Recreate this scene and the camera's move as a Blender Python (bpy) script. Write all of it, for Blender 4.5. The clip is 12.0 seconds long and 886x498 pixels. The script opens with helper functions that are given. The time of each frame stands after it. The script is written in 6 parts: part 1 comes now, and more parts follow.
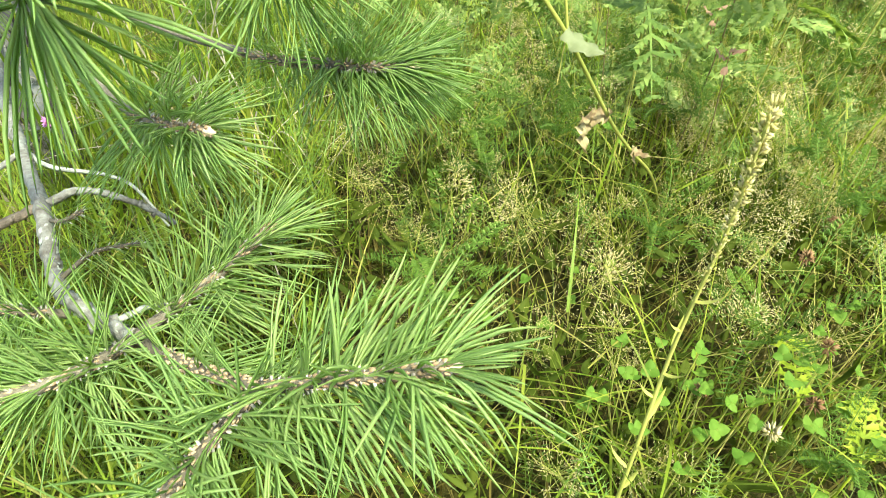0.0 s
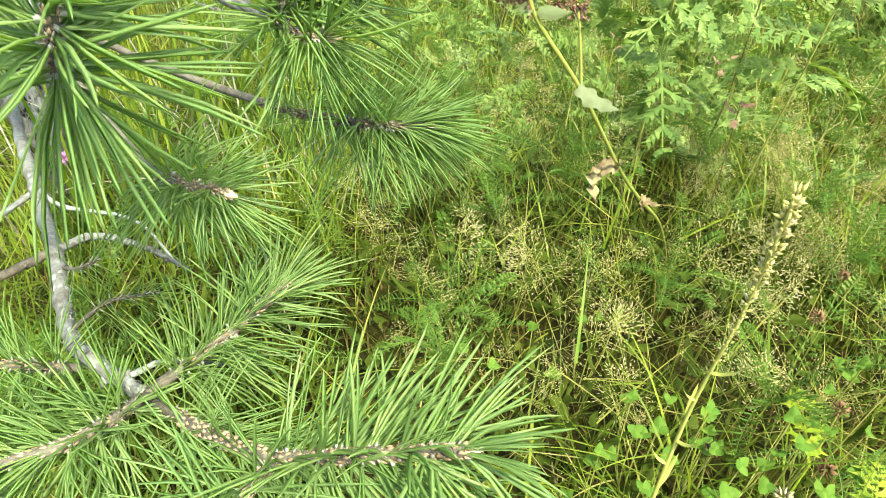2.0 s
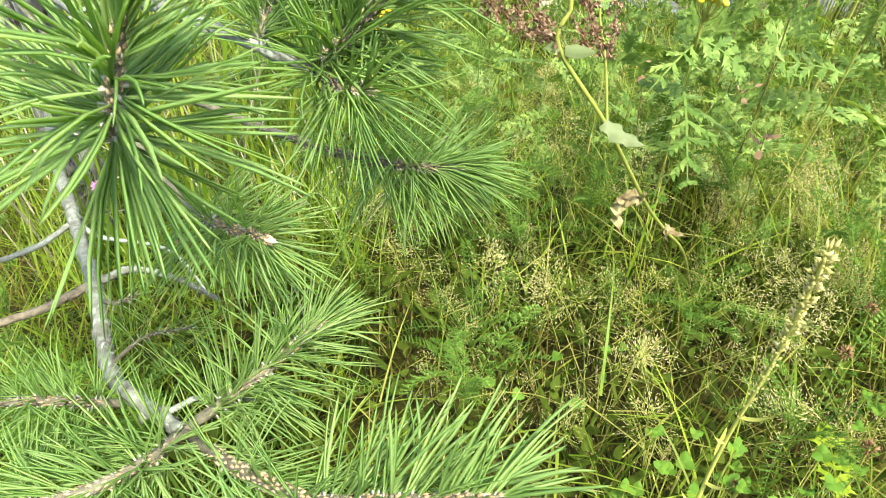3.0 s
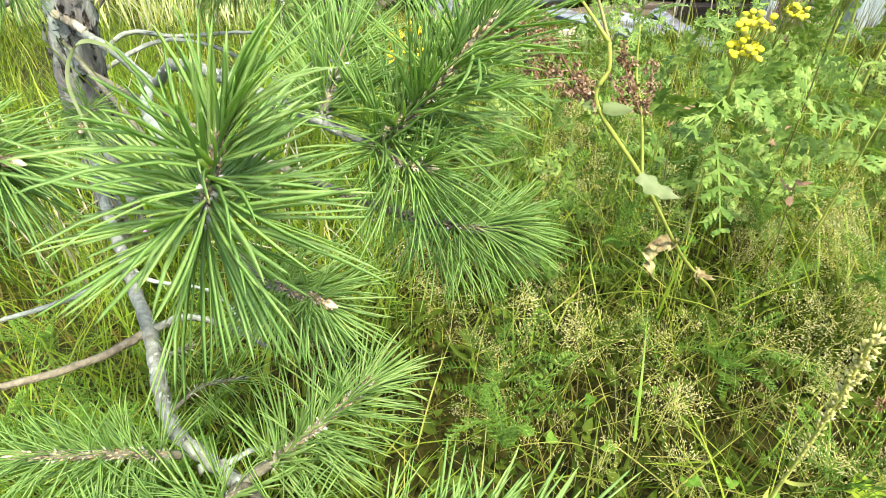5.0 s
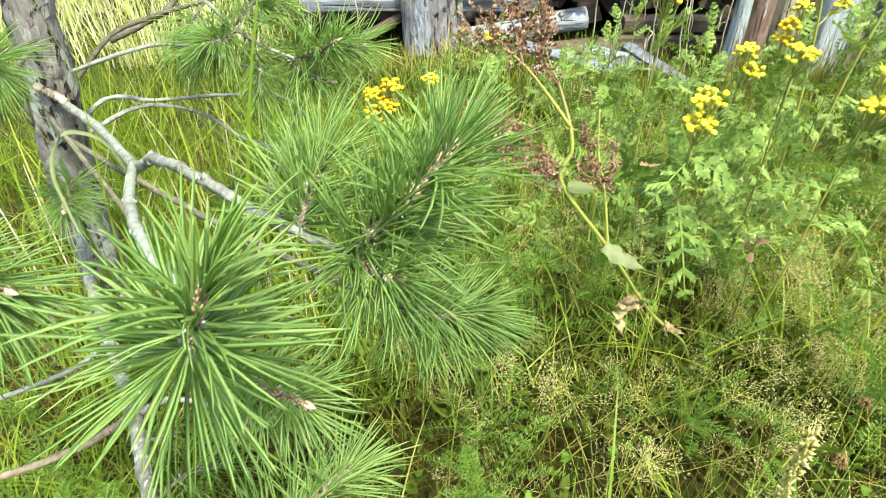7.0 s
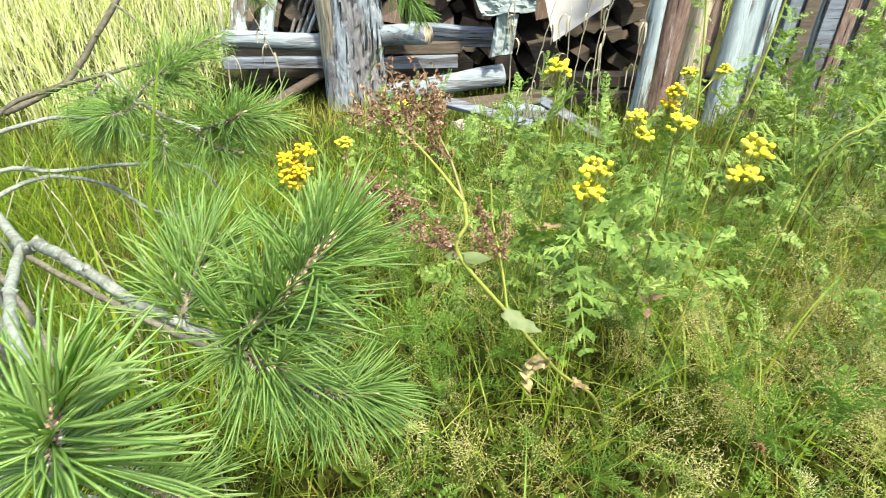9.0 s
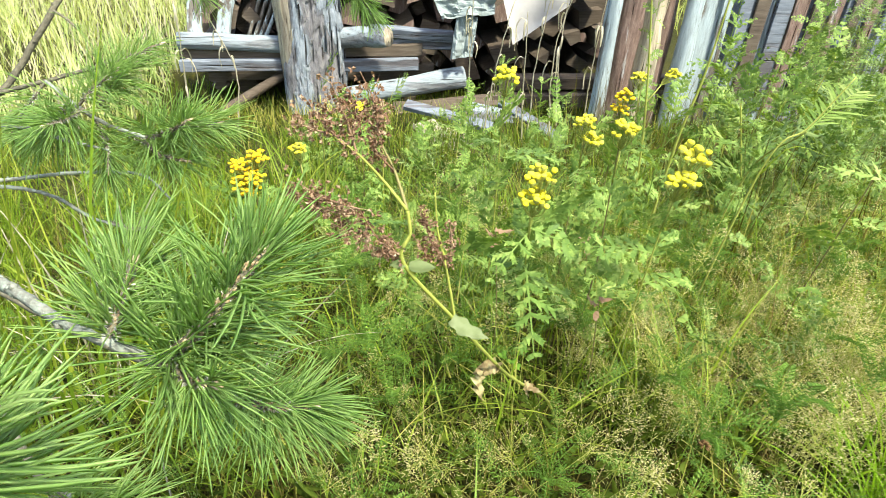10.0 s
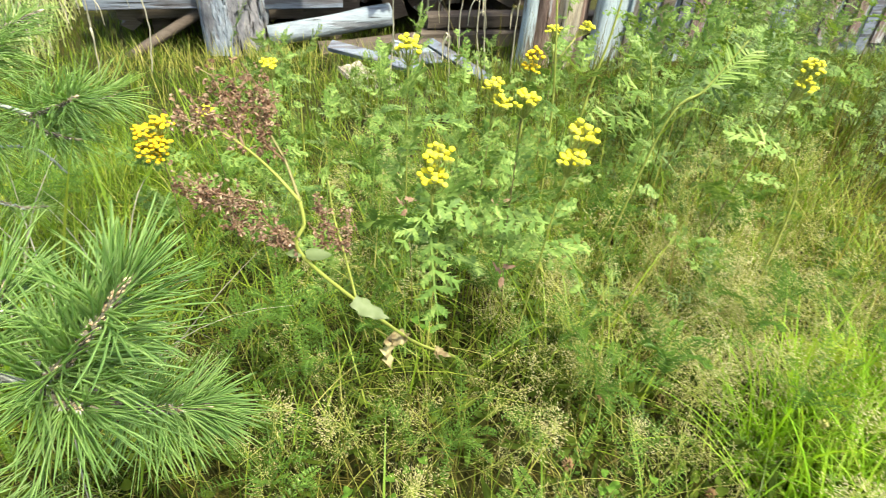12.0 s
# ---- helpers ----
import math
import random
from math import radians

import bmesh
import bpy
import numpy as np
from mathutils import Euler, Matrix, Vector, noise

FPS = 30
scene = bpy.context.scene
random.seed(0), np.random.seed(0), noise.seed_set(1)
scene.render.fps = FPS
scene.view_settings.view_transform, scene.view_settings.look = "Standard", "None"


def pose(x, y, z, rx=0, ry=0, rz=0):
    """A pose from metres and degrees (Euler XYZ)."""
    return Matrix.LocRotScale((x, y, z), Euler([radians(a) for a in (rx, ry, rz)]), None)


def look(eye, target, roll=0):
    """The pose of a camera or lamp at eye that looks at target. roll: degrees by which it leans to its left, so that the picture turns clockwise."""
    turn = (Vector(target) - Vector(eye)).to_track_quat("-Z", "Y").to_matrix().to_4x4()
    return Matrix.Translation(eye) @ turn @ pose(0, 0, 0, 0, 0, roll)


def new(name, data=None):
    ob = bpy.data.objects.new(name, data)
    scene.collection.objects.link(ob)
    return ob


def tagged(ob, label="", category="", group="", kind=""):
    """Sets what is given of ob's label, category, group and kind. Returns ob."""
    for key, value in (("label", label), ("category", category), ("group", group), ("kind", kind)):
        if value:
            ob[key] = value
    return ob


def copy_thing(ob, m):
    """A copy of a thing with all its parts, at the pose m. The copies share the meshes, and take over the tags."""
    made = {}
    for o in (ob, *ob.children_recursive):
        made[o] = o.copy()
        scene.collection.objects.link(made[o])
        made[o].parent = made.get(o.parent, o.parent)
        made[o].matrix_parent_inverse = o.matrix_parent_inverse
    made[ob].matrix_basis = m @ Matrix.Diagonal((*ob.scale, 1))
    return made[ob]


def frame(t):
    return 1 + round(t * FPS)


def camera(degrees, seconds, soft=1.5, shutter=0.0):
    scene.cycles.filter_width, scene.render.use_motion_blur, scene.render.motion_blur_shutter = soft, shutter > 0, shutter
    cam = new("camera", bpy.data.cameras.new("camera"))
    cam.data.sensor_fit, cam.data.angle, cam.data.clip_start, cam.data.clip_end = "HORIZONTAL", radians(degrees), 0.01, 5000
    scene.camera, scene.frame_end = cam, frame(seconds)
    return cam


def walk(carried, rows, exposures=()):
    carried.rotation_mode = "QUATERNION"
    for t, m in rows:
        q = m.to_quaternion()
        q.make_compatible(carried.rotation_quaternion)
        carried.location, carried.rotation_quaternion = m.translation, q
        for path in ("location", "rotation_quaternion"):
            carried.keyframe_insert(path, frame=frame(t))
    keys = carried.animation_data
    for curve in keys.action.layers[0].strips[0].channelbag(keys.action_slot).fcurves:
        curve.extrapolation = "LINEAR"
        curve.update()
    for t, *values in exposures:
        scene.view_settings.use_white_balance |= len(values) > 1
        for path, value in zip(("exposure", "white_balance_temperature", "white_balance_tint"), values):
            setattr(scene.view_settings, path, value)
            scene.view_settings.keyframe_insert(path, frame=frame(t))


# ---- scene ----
cam = camera(69.5, 12.0, soft=0.8, shutter=0.5)
PATH = [
    (0, (0.028, 0.028, 0.995), (0.028, 1.449, -0.412), -0.3),
    (0.5, (0.024, 0.033, 1.0), (0.058, 1.483, -0.378), 0.4),
    (1, (0.022, 0.038, 1.006), (0.052, 1.513, -0.343), 2.1),
    (1.5, (0.021, 0.043, 1.009), (0.04, 1.52, -0.339), 1.6),
    (2, (0.017, 0.046, 1.014), (0.017, 1.518, -0.339), 1.1),
    (2.5, (0.012, 0.05, 1.025), (-0.012, 1.53, -0.321), 0.6),
    (3, (0.007, 0.052, 1.034), (-0.047, 1.552, -0.288), 0.1),
    (5, (-0.017, 0.057, 1.069), (-0.122, 1.592, -0.209), -0.6),
    (5.5, (-0.018, 0.059, 1.084), (-0.12, 1.595, -0.193), -0.8),
    (6, (-0.019, 0.062, 1.098), (-0.108, 1.602, -0.176), -0.3),
    (6.5, (-0.017, 0.066, 1.113), (-0.101, 1.62, -0.143), -1.1),
    (7, (-0.008, 0.07, 1.127), (-0.063, 1.652, -0.096), -0.7),
    (9, (0.027, 0.073, 1.156), (0.179, 1.736, 0.055), 1.5),
    (9.5, (0.038, 0.075, 1.162), (0.247, 1.738, 0.072), 2.1),
    (10, (0.05, 0.073, 1.165), (0.305, 1.727, 0.07), 2.6),
    (10.5, (0.058, 0.072, 1.171), (0.36, 1.723, 0.083), 3.7),
    (11, (0.067, 0.075, 1.174), (0.407, 1.699, 0.057), 4.1),
    (11.5, (0.083, 0.08, 1.194), (0.444, 1.649, 0.008), 4.1),
    (12, (0.099, 0.083, 1.221), (0.522, 1.586, -0.029), 4.9),
]
walk(cam, [(t, look(eye, target, roll)) for t, eye, target, roll in PATH], exposures=[(0.0, 1.84), (3.0, 1.82), (6.0, 1.77), (9.0, 1.70), (12.0, 1.71)])

# ---- light: a high hazy sun behind the viewer ----
SUN_FROM = Vector((0.26, -0.40, 0.87)).normalized()
world = bpy.data.worlds.new("sky")
scene.world = world
world.use_nodes = True
wn = world.node_tree
sky = wn.nodes.new("ShaderNodeTexSky")
sky.sky_type = "NISHITA"
sky.sun_disc = False
sky.sun_elevation = math.asin(SUN_FROM.z)
sky.sun_rotation = math.atan2(SUN_FROM.x, SUN_FROM.y)
sky.dust_density = 3.0
bg = wn.nodes["Background"]
bg.inputs["Strength"].default_value = 0.15
wn.links.new(sky.outputs["Color"], bg.inputs["Color"])
sun_data = bpy.data.lights.new("sun", "SUN")
sun_data.energy = 3.25
sun_data.angle = radians(5.0)
sun_data.color = (1.0, 0.955, 0.83)
sun = new("sun", sun_data)
sun.matrix_world = look(SUN_FROM * 30, (0, 0, 0))

R = random.Random(7)
NP = np.random.default_rng(11)


# ---- materials ----
def nodes_of(name):
    m = bpy.data.materials.new(name)
    m.use_nodes = True
    nt = m.node_tree
    nt.nodes.clear()
    return m, nt, nt.nodes.new("ShaderNodeOutputMaterial")


def ramp_of(nt, fac, stops):
    r = nt.nodes.new("ShaderNodeValToRGB")
    els = r.color_ramp.elements
    while len(els) < len(stops):
        els.new(0.5)
    for e, (p, c) in zip(els, stops):
        e.position = p
        e.color = (*c, 1)
    nt.links.new(fac, r.inputs["Fac"])
    return r.outputs["Color"]


def noise_of(nt, scale, detail=3.0, stretch=None, rough=0.55):
    n = nt.nodes.new("ShaderNodeTexNoise")
    n.inputs["Scale"].default_value = scale
    n.inputs["Detail"].default_value = detail
    n.inputs["Roughness"].default_value = rough
    c = nt.nodes.new("ShaderNodeTexCoord")
    if stretch:
        mp = nt.nodes.new("ShaderNodeMapping")
        mp.inputs["Scale"].default_value = stretch
        nt.links.new(c.outputs["Object"], mp.inputs["Vector"])
        nt.links.new(mp.outputs["Vector"], n.inputs["Vector"])
    else:
        nt.links.new(c.outputs["Object"], n.inputs["Vector"])
    return n.outputs["Fac"]


def math_of(nt, op, a, b):
    n = nt.nodes.new("ShaderNodeMath")
    n.operation = op
    for k, v in enumerate((a, b)):
        if isinstance(v, (int, float)):
            n.inputs[k].default_value = v
        else:
            nt.links.new(v, n.inputs[k])
    return n.outputs[0]


def leafy(name, stops, through_light=0.35, rough=0.45, patch=6.0, spread=0.55, gloss=0.14):
    """A leaf: colours vary from blade to blade and from patch to patch; light shines through."""
    m, nt, out = nodes_of(name)
    g = nt.nodes.new("ShaderNodeNewGeometry")
    o = nt.nodes.new("ShaderNodeObjectInfo")
    isl = math_of(nt, "MULTIPLY", g.outputs["Random Per Island"], spread)
    pat = math_of(nt, "MULTIPLY", noise_of(nt, patch, 2.0), 1.0 - spread)
    tot = math_of(nt, "ADD", isl, pat)
    tot = math_of(nt, "ADD", tot, math_of(nt, "MULTIPLY", math_of(nt, "SUBTRACT", o.outputs["Random"], 0.5), 0.25))
    col = ramp_of(nt, tot, stops)
    p = nt.nodes.new("ShaderNodeBsdfPrincipled")
    nt.links.new(col, p.inputs["Base Color"])
    p.inputs["Roughness"].default_value = rough
    p.inputs["Specular IOR Level"].default_value = gloss
    t = nt.nodes.new("ShaderNodeBsdfTranslucent")
    warm = nt.nodes.new("ShaderNodeMix")
    warm.data_type = "RGBA"
    warm.blend_type = "MULTIPLY"
    warm.inputs[0].default_value = 1.0
    nt.links.new(col, warm.inputs[6])
    warm.inputs[7].default_value = (1.35, 1.25, 0.5, 1)
    nt.links.new(warm.outputs[2], t.inputs["Color"])
    mx = nt.nodes.new("ShaderNodeMixShader")
    mx.inputs[0].default_value = through_light
    nt.links.new(p.outputs[0], mx.inputs[1])
    nt.links.new(t.outputs[0], mx.inputs[2])
    nt.links.new(mx.outputs[0], out.inputs["Surface"])
    return m


def solid(name, stops, scale=20.0, stretch=None, rough=0.8, bump=0.4, bump_scale=60.0, metal=0.0, depth=0.004, detail=6.0):
    """A solid surface: two scales of colour and a fine relief."""
    m, nt, out = nodes_of(name)
    p = nt.nodes.new("ShaderNodeBsdfPrincipled")
    o = nt.nodes.new("ShaderNodeObjectInfo")
    a = noise_of(nt, scale, detail, stretch, 0.65)
    b = noise_of(nt, scale * 0.17, 2.0)
    f = math_of(nt, "ADD", math_of(nt, "MULTIPLY", a, 0.7), math_of(nt, "MULTIPLY", b, 0.3))
    f = math_of(nt, "ADD", f, math_of(nt, "MULTIPLY", math_of(nt, "SUBTRACT", o.outputs["Random"], 0.5), 0.12))
    nt.links.new(ramp_of(nt, f, stops), p.inputs["Base Color"])
    p.inputs["Roughness"].default_value = rough
    p.inputs["Metallic"].default_value = metal
    p.inputs["Specular IOR Level"].default_value = 0.15
    bp = nt.nodes.new("ShaderNodeBump")
    bp.inputs["Strength"].default_value = bump
    bp.inputs["Distance"].default_value = depth
    nt.links.new(noise_of(nt, bump_scale, 5.0, stretch, 0.6), bp.inputs["Height"])
    nt.links.new(bp.outputs[0], p.inputs["Normal"])
    nt.links.new(p.outputs[0], out.inputs["Surface"])
    return m


def weathered(name, skin, bare, grain, amount=0.5, patch=5.0, cracks=0.38, rough=0.85, depth=0.012):
    """Old wood: a pale skin that has flaked off in long patches, and dark cracks along the grain. grain: the stretch along each axis."""
    m, nt, out = nodes_of(name)
    p = nt.nodes.new("ShaderNodeBsdfPrincipled")
    o = nt.nodes.new("ShaderNodeObjectInfo")
    fine = noise_of(nt, 22.0, 6.0, grain, 0.7)
    wide = noise_of(nt, patch, 5.0, grain, 0.62)
    a = ramp_of(nt, fine, skin)
    b = ramp_of(nt, fine, bare)
    where = math_of(nt, "ADD", wide, math_of(nt, "MULTIPLY", math_of(nt, "SUBTRACT", o.outputs["Random"], 0.5), 0.1))
    edge = ramp_of(nt, where, [(amount - 0.03, (0, 0, 0)), (amount + 0.03, (1, 1, 1))])
    mx = nt.nodes.new("ShaderNodeMix")
    mx.data_type = "RGBA"
    nt.links.new(edge, mx.inputs[0])
    nt.links.new(a, mx.inputs[6])
    nt.links.new(b, mx.inputs[7])
    line = noise_of(nt, 11.0, 3.0, tuple(g * (1.8 if g >= 1 else 0.45) for g in grain), 0.6)
    split = ramp_of(nt, line, [(cracks - 0.05, (0.16, 0.13, 0.10)), (cracks + 0.02, (1, 1, 1))])
    dk = nt.nodes.new("ShaderNodeMix")
    dk.data_type = "RGBA"
    dk.blend_type = "MULTIPLY"
    dk.inputs[0].default_value = 1.0
    nt.links.new(mx.outputs[2], dk.inputs[6])
    nt.links.new(split, dk.inputs[7])
    nt.links.new(dk.outputs[2], p.inputs["Base Color"])
    p.inputs["Roughness"].default_value = rough
    p.inputs["Specular IOR Level"].default_value = 0.15
    bp = nt.nodes.new("ShaderNodeBump")
    bp.inputs["Strength"].default_value = 0.9
    bp.inputs["Distance"].default_value = depth
    high = math_of(nt, "ADD", math_of(nt, "MULTIPLY", split, 0.8), math_of(nt, "ADD", math_of(nt, "MULTIPLY", edge, -0.35), math_of(nt, "MULTIPLY", fine, 0.6)))
    nt.links.new(high, bp.inputs["Height"])
    nt.links.new(bp.outputs[0], p.inputs["Normal"])
    nt.links.new(p.outputs[0], out.inputs["Surface"])
    return m


M_GRASS = leafy("grass_blade", [(0.0, (0.03098, 0.05536, 0.005347)), (0.4, (0.06584, 0.1107, 0.008546)), (0.7, (0.12, 0.1701, 0.015)), (1.0, (0.2474, 0.2512, 0.04278))], 0.35)
M_DRY = leafy("dry_stalk", [(0.0, (0.224, 0.2, 0.128)), (0.5, (0.352, 0.328, 0.224)), (1.0, (0.464, 0.432, 0.32))], 0.2)
M_WEED = leafy("olive_weed_leaf", [(0.0, (0.075, 0.125, 0.038)), (0.5, (0.155, 0.235, 0.072)), (1.0, (0.36, 0.44, 0.16))], 0.35)
# dead-stem brown, darkened to carry the olive shade in the sward's gaps
M_DEAD = leafy("shade_toned_dead_thatch", [(0.0, (0.044, 0.041, 0.007)), (0.5, (0.098, 0.086, 0.016)), (1.0, (0.20, 0.175, 0.045))], 0.25)
M_RUSSET = leafy("russet_dead_grass", [(0.0, (0.11, 0.072, 0.022)), (0.5, (0.20, 0.145, 0.045)), (1.0, (0.32, 0.26, 0.10))], 0.25)
M_BLADE = leafy("bright_blade", [(0.0, (0.07862, 0.1465, 0.01151)), (0.4, (0.1358, 0.2236, 0.01663)), (0.7, (0.2073, 0.2853, 0.02558)), (1.0, (0.3216, 0.3392, 0.05756))], 0.42)
M_FRESH = leafy("fresh_lime_blade", [(0.0, (0.12, 0.26, 0.012)), (0.5, (0.20, 0.37, 0.02)), (1.0, (0.33, 0.48, 0.045))], 0.45)
M_STRAW = leafy("straw_blade", [(0.0, (0.155, 0.175, 0.026)), (0.5, (0.265, 0.27, 0.055)), (1.0, (0.40, 0.37, 0.12))], 0.35)
M_FIELD = leafy("field_grass", [(0.0, (0.22, 0.30, 0.085)), (0.5, (0.39, 0.46, 0.16)), (1.0, (0.62, 0.62, 0.33))], 0.4, patch=1.2)
M_NEEDLE = leafy("pine_needle", [(0.0, (0.152, 0.2707, 0.0665)), (0.4, (0.2375, 0.3895, 0.1092)), (0.75, (0.3325, 0.4797, 0.1568)), (1.0, (0.4465, 0.5605, 0.247))], 0.58, rough=0.48, patch=9.0, gloss=0.36)
M_SHEATH = leafy("needle_sheath", [(0.0, (0.28, 0.27, 0.20)), (0.5, (0.45, 0.45, 0.37)), (1.0, (0.62, 0.62, 0.55))], 0.2, rough=0.7, patch=40.0)
M_YARROW = leafy("feathery_leaf", [(0.0, (0.046, 0.10, 0.015)), (0.5, (0.098, 0.19, 0.028)), (1.0, (0.205, 0.32, 0.055))], 0.3)
M_TANSY = leafy("tansy_leaf", [(0.0, (0.0675, 0.131, 0.02475)), (0.35, (0.135, 0.2287, 0.04653)), (0.7, (0.252, 0.3536, 0.08415)), (1.0, (0.396, 0.454, 0.1683))], 0.4)
M_CLOVER = leafy("clover_leaf", [(0.0, (0.045, 0.1152, 0.013)), (0.5, (0.085, 0.18, 0.02)), (1.0, (0.15, 0.252, 0.032))], 0.35, rough=0.6, gloss=0.08)
# leaf green taken down so the colour itself holds the shade under grass
M_LOW_SHADED = leafy("shaded_low_leaf", [(0.0, (0.026, 0.045, 0.005)), (0.5, (0.052, 0.082, 0.009)), (1.0, (0.11, 0.15, 0.018))], 0.35, rough=0.65, gloss=0.06)
M_LIME = leafy("lime_leaf", [(0.0, (0.16, 0.255, 0.016)), (0.5, (0.25, 0.345, 0.025)), (1.0, (0.36, 0.42, 0.045))], 0.45)
M_STEM = leafy("green_stem", [(0.0, (0.20, 0.25, 0.05)), (0.5, (0.33, 0.36, 0.075)), (1.0, (0.46, 0.45, 0.14))], 0.2)
M_YSTALK = leafy("yellow_stalk", [(0.0, (0.2066, 0.2462, 0.04455)), (0.5, (0.287, 0.3215, 0.06435)), (1.0, (0.3559, 0.3899, 0.1089))], 0.25, patch=40.0, spread=0.2)
M_REDSTEM = leafy("dark_red_stem", [(0.0, (0.09, 0.075, 0.03)), (0.5, (0.16, 0.135, 0.05)), (1.0, (0.25, 0.24, 0.085))], 0.1)
M_SPIKELET = leafy("spikelet", [(0.0, (0.3504, 0.303, 0.1321)), (0.5, (0.5255, 0.4867, 0.2476)), (1.0, (0.6565, 0.6334, 0.3798))], 0.35)
M_SEED = leafy("dock_seed", [(0.0, (0.0864, 0.0432, 0.0252)), (0.45, (0.18, 0.1044, 0.0612)), (0.75, (0.3024, 0.2088, 0.126)), (1.0, (0.4608, 0.3744, 0.2376))], 0.3, spread=0.75)
M_YELLOW = leafy("yellow_button", [(0.0, (0.4802, 0.405, 0.018)), (0.5, (0.6635, 0.603, 0.027)), (1.0, (0.742, 0.711, 0.108))], 0.15, rough=0.75, patch=300.0)
M_ORANGE = leafy("orange_button", [(0.0, (0.60, 0.38, 0.01)), (0.5, (0.77, 0.50, 0.015)), (1.0, (0.85, 0.63, 0.03))], 0.15, rough=0.75, patch=300.0)
M_PALELEAF = leafy("pale_mottled_leaf", [(0.0, (0.0902, 0.1271, 0.041)), (0.5, (0.1558, 0.2009, 0.082)), (1.0, (0.2378, 0.2706, 0.1476))], 0.35, rough=0.7, patch=60.0, spread=0.15, gloss=0.08)
M_BROWNLEAF = leafy("withered_leaf", [(0.0, (0.0945, 0.05625, 0.03037)), (0.45, (0.2205, 0.1631, 0.081)), (0.7, (0.42, 0.3825, 0.1822)), (1.0, (0.546, 0.54, 0.2835))], 0.3, rough=0.7, patch=90.0, spread=0.2, gloss=0.1)
M_SPENT = leafy("spent_clover_head", [(0.0, (0.098, 0.0525, 0.021)), (0.5, (0.21, 0.126, 0.0525)), (1.0, (0.336, 0.231, 0.112))], 0.25, rough=0.7, patch=200.0)
M_CREAM = leafy("cream_bud", [(0.0, (0.2979, 0.3272, 0.078)), (0.5, (0.4682, 0.4499, 0.156)), (1.0, (0.6384, 0.5828, 0.2808))], 0.35, rough=0.6, patch=120.0, spread=0.5, gloss=0.15)
M_PINK = leafy("pink_petal", [(0.0, (0.45, 0.16, 0.42)), (0.5, (0.60, 0.26, 0.58)), (1.0, (0.72, 0.42, 0.70))], 0.3)
# brown soil, near black: shade between the blades is put into its colour
M_SHADED_SOIL = solid("shaded_thatch_soil", [(0.25, (0.00983, 0.0088, 0.00108)), (0.5, (0.02458, 0.0264, 0.00234)), (0.75, (0.06144, 0.055, 0.0054))], 30.0, bump=0.8, bump_scale=90.0, depth=0.02)
M_TWIG = solid("pine_twig_bark", [(0.25, (0.0475, 0.0441, 0.0297)), (0.5, (0.1235, 0.1155, 0.0765)), (0.75, (0.2375, 0.231, 0.153))], 160.0, bump=0.8, bump_scale=420.0, depth=0.002)
M_GREYTWIG = solid("lichened_dead_wood", [(0.3, (0.10, 0.095, 0.07)), (0.45, (0.18, 0.19, 0.15)), (0.58, (0.25, 0.285, 0.225)), (0.75, (0.32, 0.375, 0.30))], 130.0, bump=0.9, bump_scale=300.0, depth=0.002)
M_TANTWIG = solid("tan_dead_twig", [(0.3, (0.10, 0.085, 0.055)), (0.5, (0.19, 0.165, 0.11)), (0.75, (0.28, 0.255, 0.18))], 160.0, bump=0.8, bump_scale=420.0, depth=0.002)
M_LICHEN = solid("mint_lichen", [(0.3, (0.20, 0.225, 0.17)), (0.5, (0.28, 0.32, 0.25)), (0.75, (0.36, 0.41, 0.33))], 300.0, bump=0.6, bump_scale=600.0, depth=0.001)
M_TRUNK = weathered("pine_trunk_bark", [(0.3, (0.085, 0.078, 0.066)), (0.5, (0.16, 0.15, 0.13)), (0.7, (0.24, 0.235, 0.205))], [(0.3, (0.16, 0.17, 0.145)), (0.5, (0.26, 0.285, 0.24)), (0.7, (0.35, 0.39, 0.33))], (5.0, 5.0, 1.6), 0.56, 3.0, 0.41, depth=0.006)
M_BUD = solid("resin_bud", [(0.3, (0.5, 0.37, 0.21)), (0.6, (0.72, 0.581, 0.378)), (0.8, (0.85, 0.722, 0.518))], 300.0, bump=0.5, bump_scale=700.0, depth=0.001, rough=0.6)
M_SCALE = solid("shoot_bark", [(0.3, (0.16, 0.105, 0.055)), (0.5, (0.31, 0.235, 0.125)), (0.68, (0.46, 0.40, 0.25))], 330.0, bump=0.6, bump_scale=500.0, depth=0.001)
M_BARK = weathered("weathered_birch_bark", [(0.3, (0.136, 0.1573, 0.17)), (0.5, (0.255, 0.2932, 0.3102)), (0.7, (0.374, 0.4165, 0.425))], [(0.3, (0.085, 0.08075, 0.08075)), (0.5, (0.17, 0.17, 0.17)), (0.7, (0.272, 0.2635, 0.238))], (1.6, 1.6, 0.5), 0.53, 4.0, 0.40, depth=0.03)
M_WOODPALE = weathered("bare_weathered_wood", [(0.3, (0.24, 0.20, 0.13)), (0.5, (0.38, 0.335, 0.22)), (0.7, (0.48, 0.44, 0.33))], [(0.3, (0.14, 0.11, 0.075)), (0.5, (0.25, 0.22, 0.155)), (0.7, (0.36, 0.34, 0.26))], (3.0, 3.0, 0.3), 0.52, 4.0, 0.38)
M_GREYWOOD = weathered("grey_weathered_plank", [(0.3, (0.08892, 0.1008, 0.1134)), (0.5, (0.1402, 0.162, 0.1814)), (0.7, (0.1949, 0.2268, 0.2495))], [(0.3, (0.05472, 0.0504, 0.05292)), (0.5, (0.09576, 0.0936, 0.0945)), (0.7, (0.1436, 0.144, 0.1436))], (0.25, 3.0, 3.0), 0.56, 4.0, 0.37, depth=0.006)
